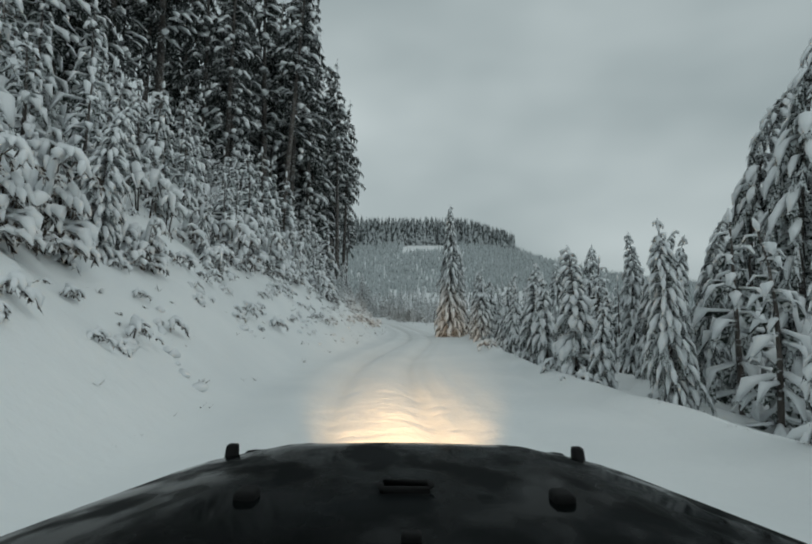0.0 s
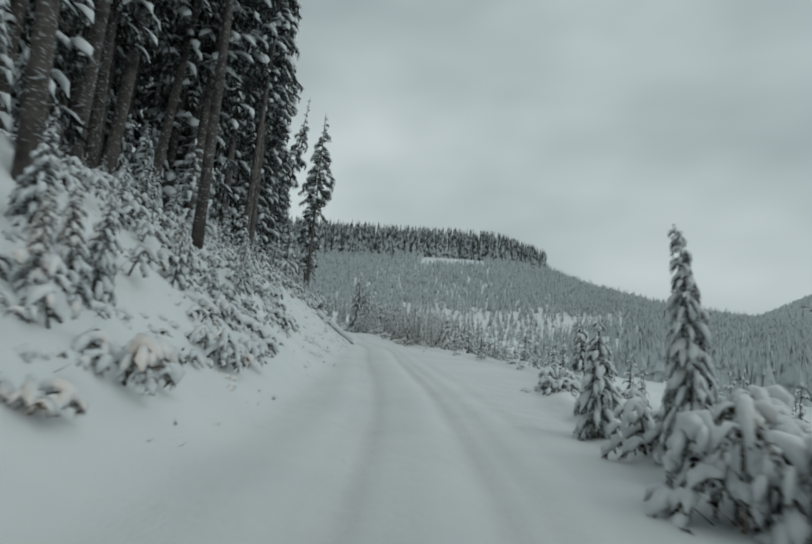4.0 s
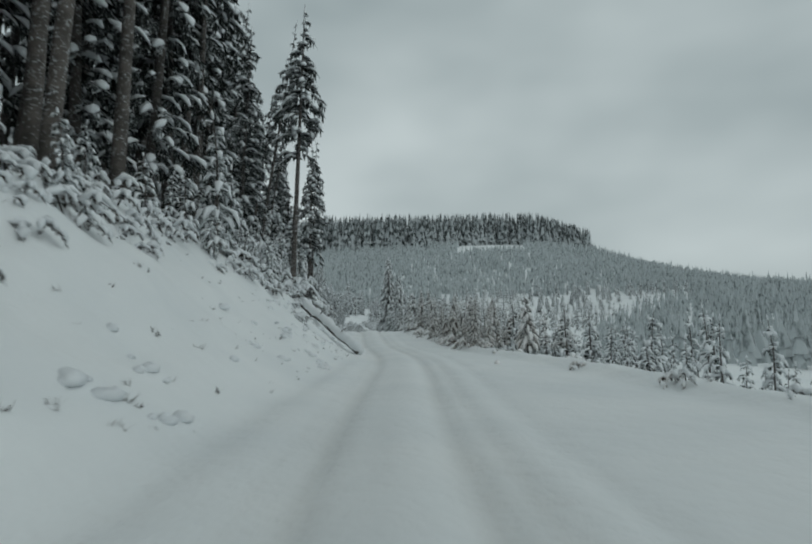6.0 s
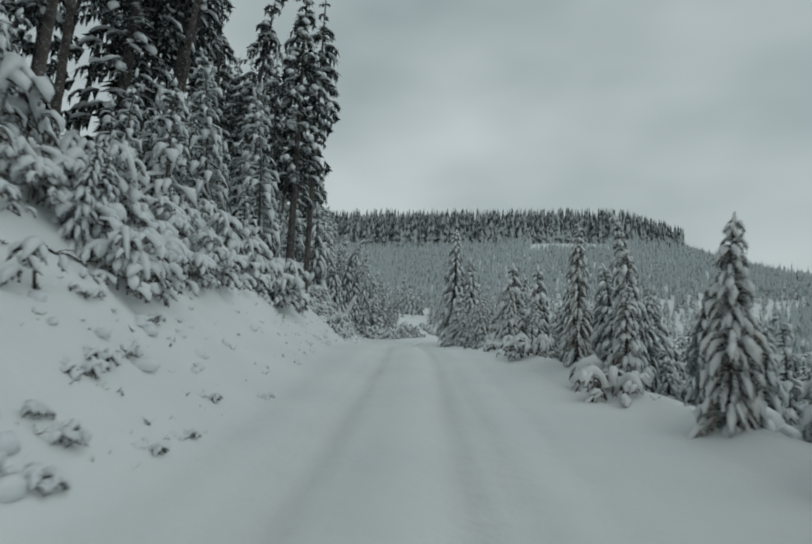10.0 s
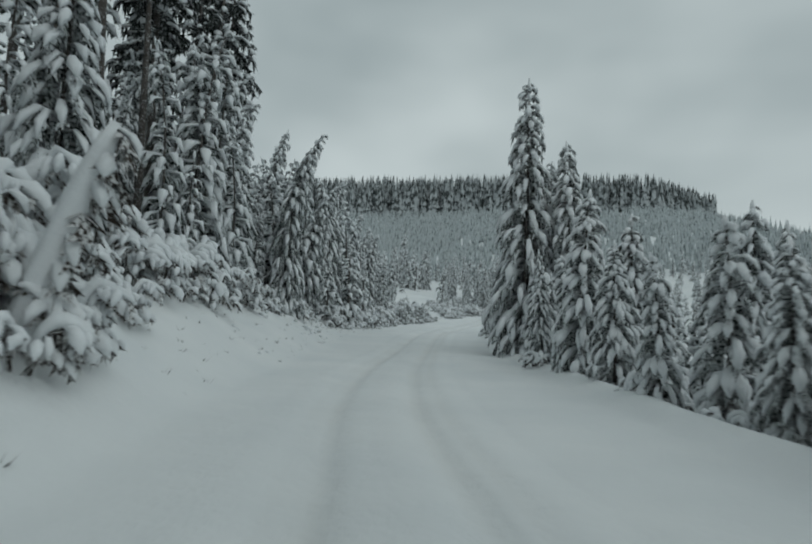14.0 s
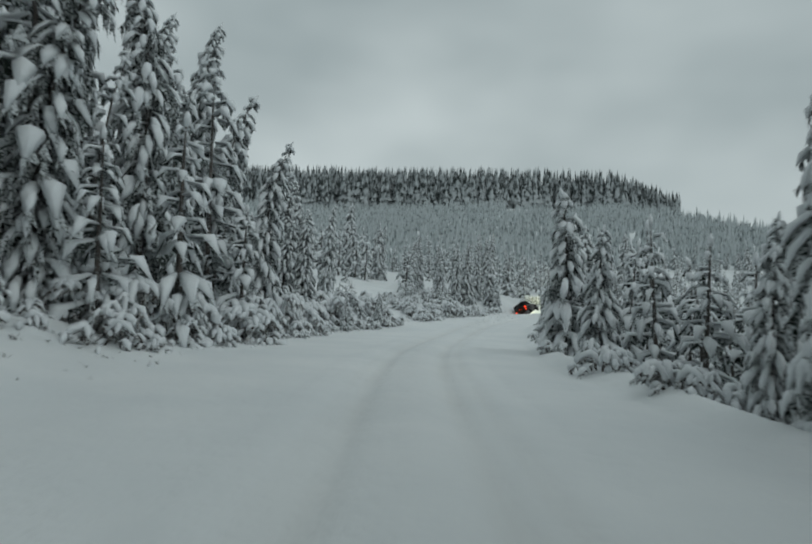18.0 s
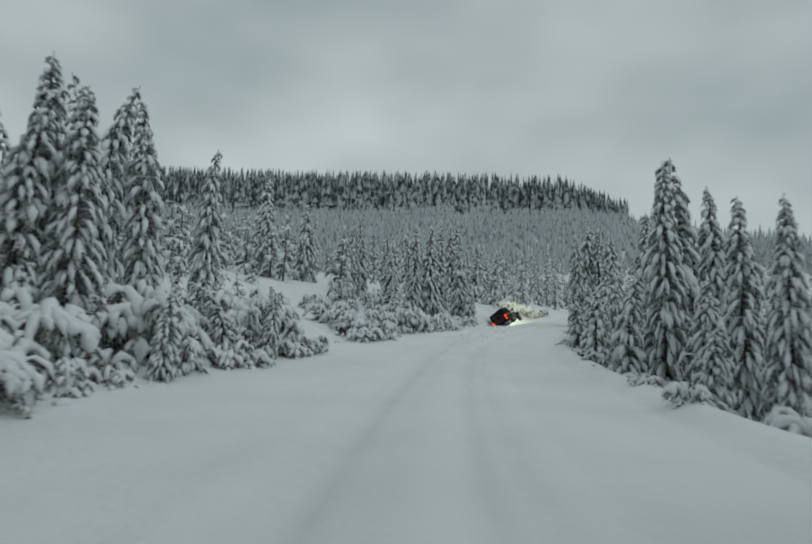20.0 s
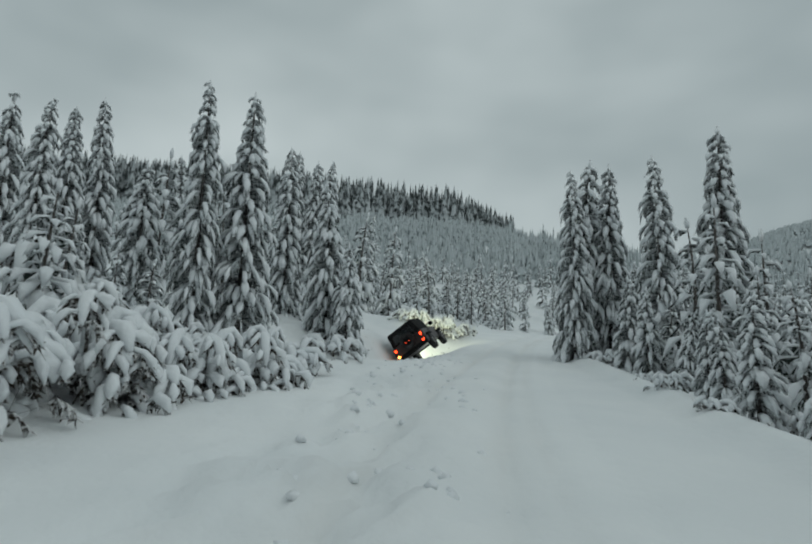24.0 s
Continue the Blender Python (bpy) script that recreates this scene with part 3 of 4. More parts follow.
def joined(name, wanted, mats, label, category):
    """Many copies of a few meshes, joined into one object of stuff."""
    cache, vs, fs, ms, base = {}, [], [], [], 0
    for key, meshes, m in wanted:
        if key not in cache:
            tv, tf, tm, off = [], [], [], 0
            for slot, me in enumerate(meshes):
                v = np.empty(len(me.vertices) * 3)
                me.vertices.foreach_get("co", v)
                tv.append(v.reshape(-1, 3))
                for p in me.polygons:
                    q = list(p.vertices)
                    for a in range(1, len(q) - 1):
                        tf.append((q[0] + off, q[a] + off, q[a + 1] + off))
                        tm.append(slot)
                off += len(me.vertices)
            cache[key] = np.concatenate(tv), np.array(tf), np.array(tm)
        v, f, mt = cache[key]
        m = np.array(m)
        vs.append(v @ m[:3, :3].T + m[:3, 3])
        fs.append(f + base)
        ms.append(mt)
        base += len(v)
    v, f, mt = np.concatenate(vs), np.concatenate(fs), np.concatenate(ms)
    me = bpy.data.meshes.new(name)
    me.vertices.add(len(v))
    me.vertices.foreach_set("co", v.ravel())
    me.loops.add(len(f) * 3)
    me.loops.foreach_set("vertex_index", f.ravel().astype(np.int32))
    me.polygons.add(len(f))
    me.polygons.foreach_set("loop_start", np.arange(0, len(f) * 3, 3, dtype=np.int32))
    for q in mats:
        me.materials.append(q)
    me.polygons.foreach_set("material_index", mt.astype(np.int32))
    me.update(calc_edges=True)
    me.validate()
    return tagged(part(name, me, None), label, category, kind="stuff")


def hash_of(x, y):
    q = math.sin(x * 12.9898 + y * 78.233) * 43758.5453
    return q - math.floor(q)


BUSHES, SHRUBS = {}, []
for q, (a, b, c, d, e) in enumerate(((0.95, 0.9, 6, 0.32, 40), (0.6, 0.75, 5, 0.29, 26), (1.7, 1.2, 9, 0.42, 84), (0.35, 0.6, 4, 0.26, 16), (1.6, 0.9, 8, 0.40, 60))):
    BUSHES[q] = [bush_meshes("bush", 40 + q, a, b, c, d, e, 6, 7, 4 if q == 2 else 3), None]
FAR_BUSHES = [bush_meshes("far_bush", 50 + q, a, b, c, d, e, 5, 5, 3) for q, (a, b, c, d, e) in enumerate(((0.95, 0.9, 2, 0.38, 9), (0.6, 0.75, 2, 0.34, 7), (1.7, 1.2, 3, 0.48, 15), (0.35, 0.6, 1, 0.3, 6), (1.6, 0.85, 3, 0.46, 11)))]


def bush(q, x, y, s=1.0, turn=0.0, first=False):
    """Asks for a bush; grow() later makes those nearest to the road single things."""
    if open_snow(x, y) and not first:
        return
    SHRUBS.append((-1 if first else abs(x - float(road_x(y))) - (3 if q in (2, 4) else 0) - (3 if y > 126 else 0), q, x, y, s, turn))


def grow(singles):
    rest = []
    for k, (_, q, x, y, s, turn) in enumerate(sorted(SHRUBS)):
        m = Matrix.Translation((x, y, ground_z(x, y) - 0.08)) @ pose(0, 0, 0, 0, 0, turn) @ Matrix.Diagonal((s, s, s, 1))
        meshes, root = BUSHES[q]
        if k >= singles:
            rest.append((q, m))
        elif root is None:
            root = new("bush")
            tagged(root, "leafless brown bush bowed under clumps of snow", "bush", "bushes beside the road")
            tagged(part("brushwood", meshes[0], TWIG, root, smooth_faces=False), kind="stuff")
            tagged(part("snow_load", meshes[1], SNOW_LOAD, root, "rounded clumps of white snow"), kind="stuff")
            BUSHES[q][1] = root
            root.matrix_basis = m
        else:
            copy_thing(root, Matrix.Identity(4)).matrix_basis = m
    joined("brushwood_thicket", [(q, FAR_BUSHES[q], m) for q, m in rest], (TWIG, SNOW_LOAD), "snow-covered brushwood on the banks", "brush")


# ---- growth along the road ----
rnd = random.Random(77)


def scatter(count, y_range, u_range, make, keep=lambda x, y, u: True, gap=0.0):
    done = []
    for _ in range(count):
        y = rnd.uniform(*y_range)
        u = rnd.uniform(*u_range)
        x = float(road_x(y)) + u
        if not keep(x, y, u) or any((x - a) ** 2 + (y - b) ** 2 < gap * gap for a, b in done + SINGLE):
            continue
        done.append((x, y))
        make(x, y)


def pick(keys, lo, hi, fat=(0.85, 1.2), lean=3):
    return lambda x, y: tree(rnd.choice(keys), x, y, rnd.uniform(lo, hi), rnd.uniform(0, 360), rnd.uniform(*fat), (rnd.uniform(-lean, lean), rnd.uniform(-lean, lean)))


def clear_right(by):
    return lambda x, y, u: u > np.interp(y, TOE_RY, TOE_R) + by


SINGLE = []


def open_slope(x, y):
    """The bare snowfield above the last bend."""
    return 219.5 < y < 241 and np.interp(y, [219, 223, 231, 241], [-27, -28, -31, -34.5]) < x < np.interp(y, [219, 226, 227.5, 234, 241], [-10, -12, -25.5, -27.5, -30.5])


def single(key, x, y, h, turn=0, fat=1.0, tilt=(0, 0)):
    SINGLE.append((x, y))
    tree(key, x, y, h, turn, fat, tilt, first=True)


BUSH_Y = [6, 66, 74, 79, 89, 92, 95, 98, 114, 130, 155, 158, 172, 177, 182, 184, 189, 192, 200]
BUSH_U = [3.6, 3.9, 4.6, 6.4, 7.4, 6.1, 5.5, 5.0, 4.6, 4.8, 5.2, 6.8, 7.2, 8.8, 10, 7.6, 7.0, 5.8, 5.8]


def bank_line(by):
    """Where the growth on the left bank begins, above smooth snow."""
    return lambda x, y, u: -u > np.interp(y, BUSH_Y, BUSH_U) + by


def back_row(x, y, u):
    """The old forest stands back from the road above the cut slope."""
    return u < -np.interp(y, [74, 84, 90, 100, 118, 126], [8.5, 8.2, 9.8, 11.6, 12, 10])


YOUNG = ["young_a", "young_b", "young_c"]
SLIM = ["slim_a", "slim_b", "slim_c"]
SMALL = ["small_a", "small_b"]
# tall old trees on the bank
for key, x, y, h in (("old_b", -8.0, 70.8, 25), ("old_d", -12.6, 96, 23), ("old_b", -11.6, 108.5, 22), ("old_c", -17, 112, 20), ("old_a", -17.2, 133, 18.7), ("old_c", -30, 146, 26), ("old_c", -30.5, 152, 22.5), ("old_d", -22, 141, 17.2), ("old_d", -18.3, 138, 21.5), ("old_b", -36.5, 183, 29), ("old_b", -7.4, 60.5, 26), ("old_a", -16, 101, 25), ("old_b", -34, 172, 27), ("old_d", -31.5, 168, 26), ("old_c", -38, 177, 25), ("old_d", -29.5, 163, 27), ("old_a", -10.6, 50, 28), ("old_c", -9.8, 56.5, 27), ("old_c", -10.8, 63.5, 26), ("old_a", -12, 47, 27), ("old_b", -10.2, 66, 26), ("old_d", -9.9, 60, 27), ("old_c", -13.2, 93, 24), ("old_a", -14.4, 97, 25), ("old_b", -11.6, 88.5, 24), ("old_c", -16, 103, 24), ("old_b", -10.6, 84, 25), ("old_a", -12.8, 86, 26), ("old_c", -15, 91, 25), ("old_c", -12.5, 38, 22), ("old_a", -14.5, 32, 24), ("old_c", -15.5, 42, 25), ("old_a", -13.5, 43, 24)):
    single(key, x, y, h, rnd.uniform(0, 360), rnd.uniform(0.9, 1.1), (rnd.uniform(-2, 2), rnd.uniform(-2, 2)))
# young trees that stand out along the way
for key, x, y, h in (("tall_a", -13.6, 174.5, 14.8), ("tall_b", -13.2, 179.0, 9.6), ("tall_b", -11.5, 174, 12.2), ("tall_b", -12.4, 176.8, 11.5), ("tall_a", -2.3, 243.6, 11), ("tall_b", -5.3, 243.3, 9), ("tall_a", -5.3, 246.8, 9.5), ("tall_b", -7.4, 246, 8.2), ("young_b", -6.2, 247.5, 9.2), ("young_a", -11.7, 217.9, 8.9), ("young_b", -4.6, 232.4, 8.8), ("slim_a", -11.6, 188.8, 10.7), ("slim_b", -12.9, 187.3, 8.2), ("slim_b", 4.4, 57.1, 3.7), ("small_a", 4.2, 60.4, 2.4), ("small_b", 8.3, 76.2, 3.8), ("tall_a", 3.7, 47.6, 11.3), ("tall_b", 4.6, 49.6, 8.0), ("young_c", 6.6, 44.8, 5.2), ("young_a", 5.2, 41.1, 4.8), ("young_b", 6.8, 31.2, 4.8), ("slim_b", 9.3, 31.6, 5.2), ("young_c", 9.3, 41.2, 4.9), ("slim_b", 6.8, 17.0, 4.5), ("slim_d", 6.3, 14.8, 4.2), ("slim_a", 5.9, 12.5, 3.7), ("slim_d", 6.8, 12.9, 4.6), ("young_b", 4.9, 36.7, 4.6), ("young_b", -9.4, 151, 3.0), ("young_a", -8.2, 145.9, 3.7), ("slim_b", -7.9, 144.2, 3.9), ("young_b", -7.8, 142.1, 3.2), ("tall_b", -30.5, 211, 7.4), ("tall_a", -32.0, 211.6, 8.4), ("slim_b", -31.6, 210.2, 7.5),
                     ("slim_a", 5.2, 29.5, 4.4), ("young_b", 12.5, 38.8, 7.5), ("slim_d", 8.2, 11.8, 10.4), ("slim_d", 8.7, 14.4, 9.0), ("slim_d", 9.4, 18, 4.6), ("slim_d", 9.6, 12.6, 8.0), ("young_b", 9.8, 21.5, 6.0), ("young_c", 10.6, 26, 6.0), ("young_a", 9, 34, 5.5), ("tall_b", -21.6, 240.9, 7.3), ("tall_a", -20.4, 241.5, 7.8), ("tall_b", -19.3, 248.8, 7.6), ("tall_a", -18, 256, 8.6), ("slim_b", -35.7, 225.2, 10.9), ("slim_a", -37.5, 224, 12), ("slim_b", -33.5, 228, 9), ("tall_b", -27.2, 244, 6.5), ("tall_a", -27.1, 246, 6.5), ("tall_b", -26.7, 248, 7.5), ("young_c", -23.7, 243, 4.6), ("tall_b", -24.4, 252, 6.7), ("tall_a", -19.1, 256, 8.7), ("tall_b", -17.3, 258, 9.3), ("young_b", -17.6, 246.5, 6.5), ("young_c", -16.9, 245.0, 4.2),
                     ("high_a", -39, 196.6, 18), ("high_a", -40.7, 207.7, 18.5), ("high_a", -34.2, 202, 15.5), ("slim_a", -32, 201, 12), ("high_a", -36, 205, 13.5), ("slim_a", -30.5, 203.5, 10), ("young_c", -25.2, 156.6, 8.5), ("young_b", -38, 256, 10.7), ("young_b", -36, 250, 8), ("young_a", -33, 254, 8), ("young_a", -9.5, 168.5, 7.5), ("young_b", -6, 166, 8), ("young_c", -3.5, 170, 8.5), ("slim_a", -1.5, 165.5, 8), ("tall_a", -7.0, 150.5, 5.4), ("tall_b", -6.5, 149.2, 5.6), ("tall_a", -6.2, 146.0, 4.9), ("young_b", -8.1, 150.8, 3.6), ("tall_a", -12.8, 216.0, 7.7), ("tall_b", -12.9, 212.5, 6.7), ("tall_b", -13.0, 211.0, 5.9), ("tall_a", -14.3, 207.2, 4.7), ("young_c", -14.4, 210.0, 3.6), ("young_b", -9.6, 230.6, 4.4), ("slim_c", -20.4, 149.8, 7.4), ("slim_b", -2.6, 118.5, 4.4), ("tall_b", -3.6, 120.0, 3.8), ("slim_d", -1.9, 116, 3.2), ("young_b", -2.2, 113.5, 3.0), ("small_a", 0.5, 105, 2.1), ("small_b", 1.2, 100.5, 1.9)):
    single(key, x, y, h, rnd.uniform(0, 360) if key not in ("slim_a", "slim_d", "high_a") else rnd.uniform(-50, 30), rnd.uniform(0.9, 1.1))
scatter(60, (56, 106), (-18, -9.6), pick(["old_a", "old_b", "old_c", "old_d"], 22, 29, lean=2), keep=back_row, gap=2.4)
scatter(26, (14, 60), (-23, -12.5), pick(["old_c", "old_a"], 18, 26, lean=2), gap=2.6)
scatter(26, (84, 140), (-26, -14), pick(["old_a", "old_b", "old_c"], 20, 27, lean=2), keep=back_row, gap=2.6)
# the old forest behind, then younger growth on the left
scatter(44, (22, 128), (-20, -10.5), pick(["old_a", "old_b", "old_b", "old_c", "old_d"], 22, 30, lean=2), keep=back_row, gap=3.2)
scatter(46, (128, 184), (-27, -13), pick(["old_b", "old_b", "old_d", "old_c"], 22, 29, lean=4), gap=2.6)
scatter(120, (8, 48), (-13, -6.2), pick(SMALL + SLIM, 2.2, 5.0), gap=1.2)
scatter(150, (10, 130), (-16, -7), pick(SMALL + SLIM, 2.5, 6.5), keep=bank_line(1.2), gap=1.5)
scatter(240, (48, 128), (-11, -5), pick(SMALL, 1.0, 2.4, (0.8, 1.3), 8), keep=bank_line(1.0), gap=0.9)
scatter(200, (126, 200), (-15, -7), pick(SLIM + SMALL, 5, 11), keep=lambda x, y, u: bank_line(5.5 if 147 < y < 167 else 1.4)(x, y, u), gap=1.6)
def tall_wall(x, y):
    tree(rnd.choice(("high_a", "slim_b", "slim_d", "slim_a")), x, y, rnd.uniform(10, 15), rnd.uniform(0, 360), rnd.uniform(0.9, 1.2), (rnd.uniform(-3, 3), rnd.uniform(-3, 3)), first=True)


scatter(26, (174, 194), (-16, -9.5), tall_wall, keep=bank_line(1.0), gap=1.9)
scatter(12, (160, 176), (-16, -10.5), tall_wall, keep=bank_line(2.0), gap=2.2)
scatter(16, (58, 84), (-16, -11), pick(["old_c", "old_a"], 22, 28, lean=2), keep=back_row, gap=1.8)
scatter(70, (160, 200), (-17, -9), pick(["high_a", "high_a", "slim_a", "slim_b"], 10, 15), keep=bank_line(2.2), gap=2.0)
scatter(120, (185, 225), (-28, -15), pick(SLIM + SMALL, 6, 12), gap=2.0)
scatter(170, (205, 275), (-50, -11), pick(SMALL + YOUNG, 3, 7.5), keep=lambda x, y, u: not open_slope(x, y) and u < -11 - max(0, 228 - y) * 0.35, gap=2.0)
# the right-hand side
scatter(330, (2, 52), (5, 14), pick(SMALL + YOUNG, 2.5, 4.3), keep=clear_right(0.9), gap=1.15)
scatter(300, (98, 136), (5, 14), pick(SMALL + YOUNG, 2.0, 3.9), keep=clear_right(0.8), gap=1.05)
scatter(260, (132, 168), (5, 15), pick(SMALL + YOUNG, 2.8, 5.2), keep=clear_right(1.0), gap=1.3)
scatter(150, (164, 200), (5, 14), pick(SMALL + YOUNG, 3.5, 7), keep=clear_right(0.6), gap=1.4)
scatter(150, (198, 250), (5, 10), pick(SMALL, 1.8, 3.8), keep=clear_right(0.9), gap=1.1)
scatter(90, (200, 258), (9, 18), pick(SMALL + YOUNG, 3.5, 6.5), gap=1.7)
scatter(60, (255, 285), (6, 18), pick(SMALL + YOUNG, 5, 9), gap=1.9)
scatter(60, (262, 300), (-30, -7), pick(SMALL + YOUNG, 4, 8), gap=2.2)
scatter(150, (80, 300), (14, 34), pick(SMALL, 3, 7), keep=lambda x, y, u: y > 102 or u > 24, gap=2.2)
scatter(45, (130, 300), (33, 44), pick(SMALL, 4, 8), gap=2.8)
scatter(85, (215, 300), (-46, -24), pick(SMALL, 4, 8), keep=lambda x, y, u: not open_slope(x, y), gap=2.4)
scatter(60, (0, 80), (12, 30), pick(SMALL, 4, 7), keep=lambda x, y, u: y < 46 or u > 22, gap=2.4)
scatter(50, (236, 262), (6, 11), pick(YOUNG + ["tall_a"], 3, 6), keep=clear_right(1.3), gap=1.1)
scatter(150, (100, 130), (4.4, 8), pick(SMALL + ["slim_b", "slim_d"], 1.5, 3.0, (0.9, 1.2), 5), keep=clear_right(0.4), gap=0.75)
# the leaning sapling under a thick ridge of snow
def leaning_sapling(x, y, rise, turn):
    rng = random.Random(61)
    twigs, load = Pile(), Pile()
    pts = [np.array([1.15 * q**1.2, 0.1 * math.sin(3 * q), rise * q**0.9]) for q in np.linspace(0, 1, 9)]
    tube(twigs, pts, [0.06 - 0.005 * k for k in range(9)], 6)
    tube(load, [p + np.array([-0.05, 0, 0.1]) for p in pts], [(0.15, 0.2, 0.19, 0.21, 0.19, 0.2, 0.18, 0.15, 0.07)[k] * rng.uniform(0.92, 1.08) for k in range(9)], 10)
    for k in range(2, 9):
        for sg in (-1, 1):
            bough(rng, load, twigs, pts[k], sg * rng.uniform(0.3, 1.3), rng.uniform(0.4, 0.7), -0.5, -1.45, 0.22, 0.6 if rng.random() > 0.4 else 0.0, 3, start=0.0, fringe=1.1, hang=0.7, tear=True)
    for k in range(2):
        laden_stem(rng, twigs, load, np.array([0.1, 0.2 * k, 0]), 2.4 + 1.5 * k, rise * 0.5, 0.8, 0.3, 5, 8, 8)
    root = new("sapling")
    tagged(root, "bent sapling under a thick ridge of snow", "tree", "slender bent conifers")
    tagged(part("brushwood", twigs.mesh("sapling_twigs"), TWIG, root, smooth_faces=False), kind="stuff")
    tagged(part("snow_load", load.mesh("sapling_snow"), SNOW_LOAD, root, "rounded ridge of white snow"), kind="stuff")
    root.matrix_basis = Matrix.Translation((x, y, ground_z(x, y) - 0.1)) @ pose(0, 0, 0, 0, 0, turn)


leaning_sapling(-20.2, 151.2, 3.1, 10)
# bushes
low_shrub = lambda lo, hi: (lambda x, y: bush(rnd.choice((0, 1, 1, 3)), x, y, rnd.uniform(lo, hi), rnd.uniform(0, 360)))
shrub = lambda lo, hi: (lambda x, y: bush(rnd.choice((0, 0, 1, 1, 2, 3)), x, y, rnd.uniform(lo, hi), rnd.uniform(0, 360)))
for q, x, y, s in ((2, -22.5, 231.6, 0.95), (4, -21.5, 233.2, 0.9), (0, -20.4, 234.8, 1.05), (2, -21.9, 235.6, 0.85), (0, -20.9, 233.6, 0.9), (1, -19.9, 235.6, 1.0), (4, -22.6, 235.0, 0.9), (0, -19.4, 236.2, 1.1), (2, -23.1, 233.6, 0.95), (0, -18.9, 238.4, 1.1), (2, -24.9, 226.8, 0.80), (0, -24.1, 226.6, 1.00), (2, -24.2, 228.4, 0.80), (0, -23.3, 226.8, 1.00), (4, -26.2, 232.4, 0.90), (0, -25.5, 227.5, 1.00), (2, -23.4, 228.9, 0.80), (1, -24.1, 225.4, 1.10), (4, -25.1, 232.9, 0.80), (0, -26.5, 228.2, 1.10), (2, -28.1, 233.2, 0.80), (1, -17.5, 242.4, 1.1), (0, -24.2, 229.2, 1.0), (4, -28.9, 221.2, 0.9), (0, -26.6, 218.2, 1.2), (4, -27.9, 217.2, 0.85), (4, 4.3, 55.7, 0.8), (2, 5.3, 57.6, 0.75), (2, 5.4, 55.3, 0.8), (4, 5.9, 58.9, 0.7), (0, 4.7, 58.7, 0.8), (2, 6.3, 54.0, 0.9), (0, 4.8, 53.9, 0.8), (4, -7.2, 95.4, 0.42), (2, -29.4, 219.6, 1.1), (0, -25.0, 229.6, 1.0), (1, -24.0, 230.2, 1.0), (0, -10.4, 262.2, 1.2), (2, -8.8, 262.6, 0.85), (0, -7.6, 263.4, 1.2), (1, -11.4, 262.6, 1.3), (1, -6.6, 265.0, 1.3), (2, -20.3, 151.9, 0.75), (2, -21.3, 151.4, 1.0), (0, -21.0, 150.3, 1.1), (1, -19.9, 150.8, 1.0), (2, -22.3, 152.9, 1.1), (0, -20.6, 152.6, 0.8), (2, -24.6, 158.8, 1.0), (2, -25.1, 160.6, 1.0), (0, -24.4, 160.0, 1.2), (2, -25.4, 162.6, 1.1), (2, -25.9, 159.2, 1.2), (0, -25.2, 163.8, 1.2), (2, -26.3, 165.2, 1.0)):
    bush(q, x, y, s, rnd.uniform(0, 360), first=True)
for q, x, y, s in ((1, 5.9, 70.3, 0.8), (3, 5.4, 68.7, 1.0), (1, 5.2, 67.4, 0.7), (3, 6.4, 71.6, 1.0), (1, 6.9, 73.2, 0.8), (0, 6.2, 69.2, 0.6), (3, 5.7, 66.2, 0.9), (1, 7.3, 75.0, 0.9), (3, 7.6, 77.0, 1.0), (0, 7.2, 71.0, 0.7), (2, -16.6, 139.7, 0.7), (0, -16.0, 138.6, 0.8), (0, -17.4, 141.2, 0.9), (2, -18.0, 143.0, 0.6), (1, -18.4, 144.9, 1.0), (1, -17.3, 142.4, 0.9), (0, -19.0, 146.6, 0.8)):
    bush(q, x, y, s, rnd.uniform(0, 360), first=True)
for x, y, s in ((-11.0, 113.5, 0.5), (-11.1, 112.3, 0.4), (-9.7, 110.6, 0.5), (-9.1, 109.4, 0.4), (-8.8, 109.5, 0.45), (-8.6, 110.4, 0.35), (-8.7, 111.2, 0.35), (-9.3, 114.5, 0.35), (-8.4, 108.8, 0.4), (-9.9, 111.2, 0.45), (-10.2, 112.0, 0.5), (-9.4, 112.8, 0.35), (-10.4, 110.0, 0.4), (-27.2, 180.3, 0.5), (-26.5, 178.9, 0.45), (-27.6, 179.2, 0.4)):
    bush(3, x, y, s, rnd.uniform(0, 360), first=True)
scatter(60, (8, 48), (-9.8, -6.2), lambda x, y: bush(4, x, y, rnd.uniform(0.7, 1.2), rnd.uniform(0, 360)), gap=1.1)
scatter(30, (165, 200), (-12, -6), lambda x, y: bush(4, x, y, rnd.uniform(0.7, 1.2), rnd.uniform(0, 360)), keep=bank_line(0.3), gap=1.3)
scatter(330, (6, 48), (-9, -4.3), low_shrub(0.35, 0.7), gap=0.7)
scatter(420, (46, 78), (-9.5, -3.6), low_shrub(0.45, 0.9), keep=bank_line(0), gap=0.62)
scatter(170, (78, 98), (-12, -5), low_shrub(0.5, 0.95), keep=bank_line(0), gap=0.6)
scatter(300, (62, 104), (-12, -4), low_shrub(0.5, 1.0), keep=bank_line(0), gap=0.7)
scatter(380, (100, 130), (-11.5, -4.6), shrub(0.5, 1.05), keep=bank_line(0.3), gap=0.62)
scatter(300, (128, 200), (-12.5, -4.8), shrub(0.55, 1.0), keep=bank_line(0), gap=0.8)
scatter(60, (205, 240), (-13, -5.8), pick(SMALL + ["slim_c"], 1.6, 3.2, (1.0, 1.5), 12), keep=lambda x, y, u: not open_slope(x, y), gap=1.1)
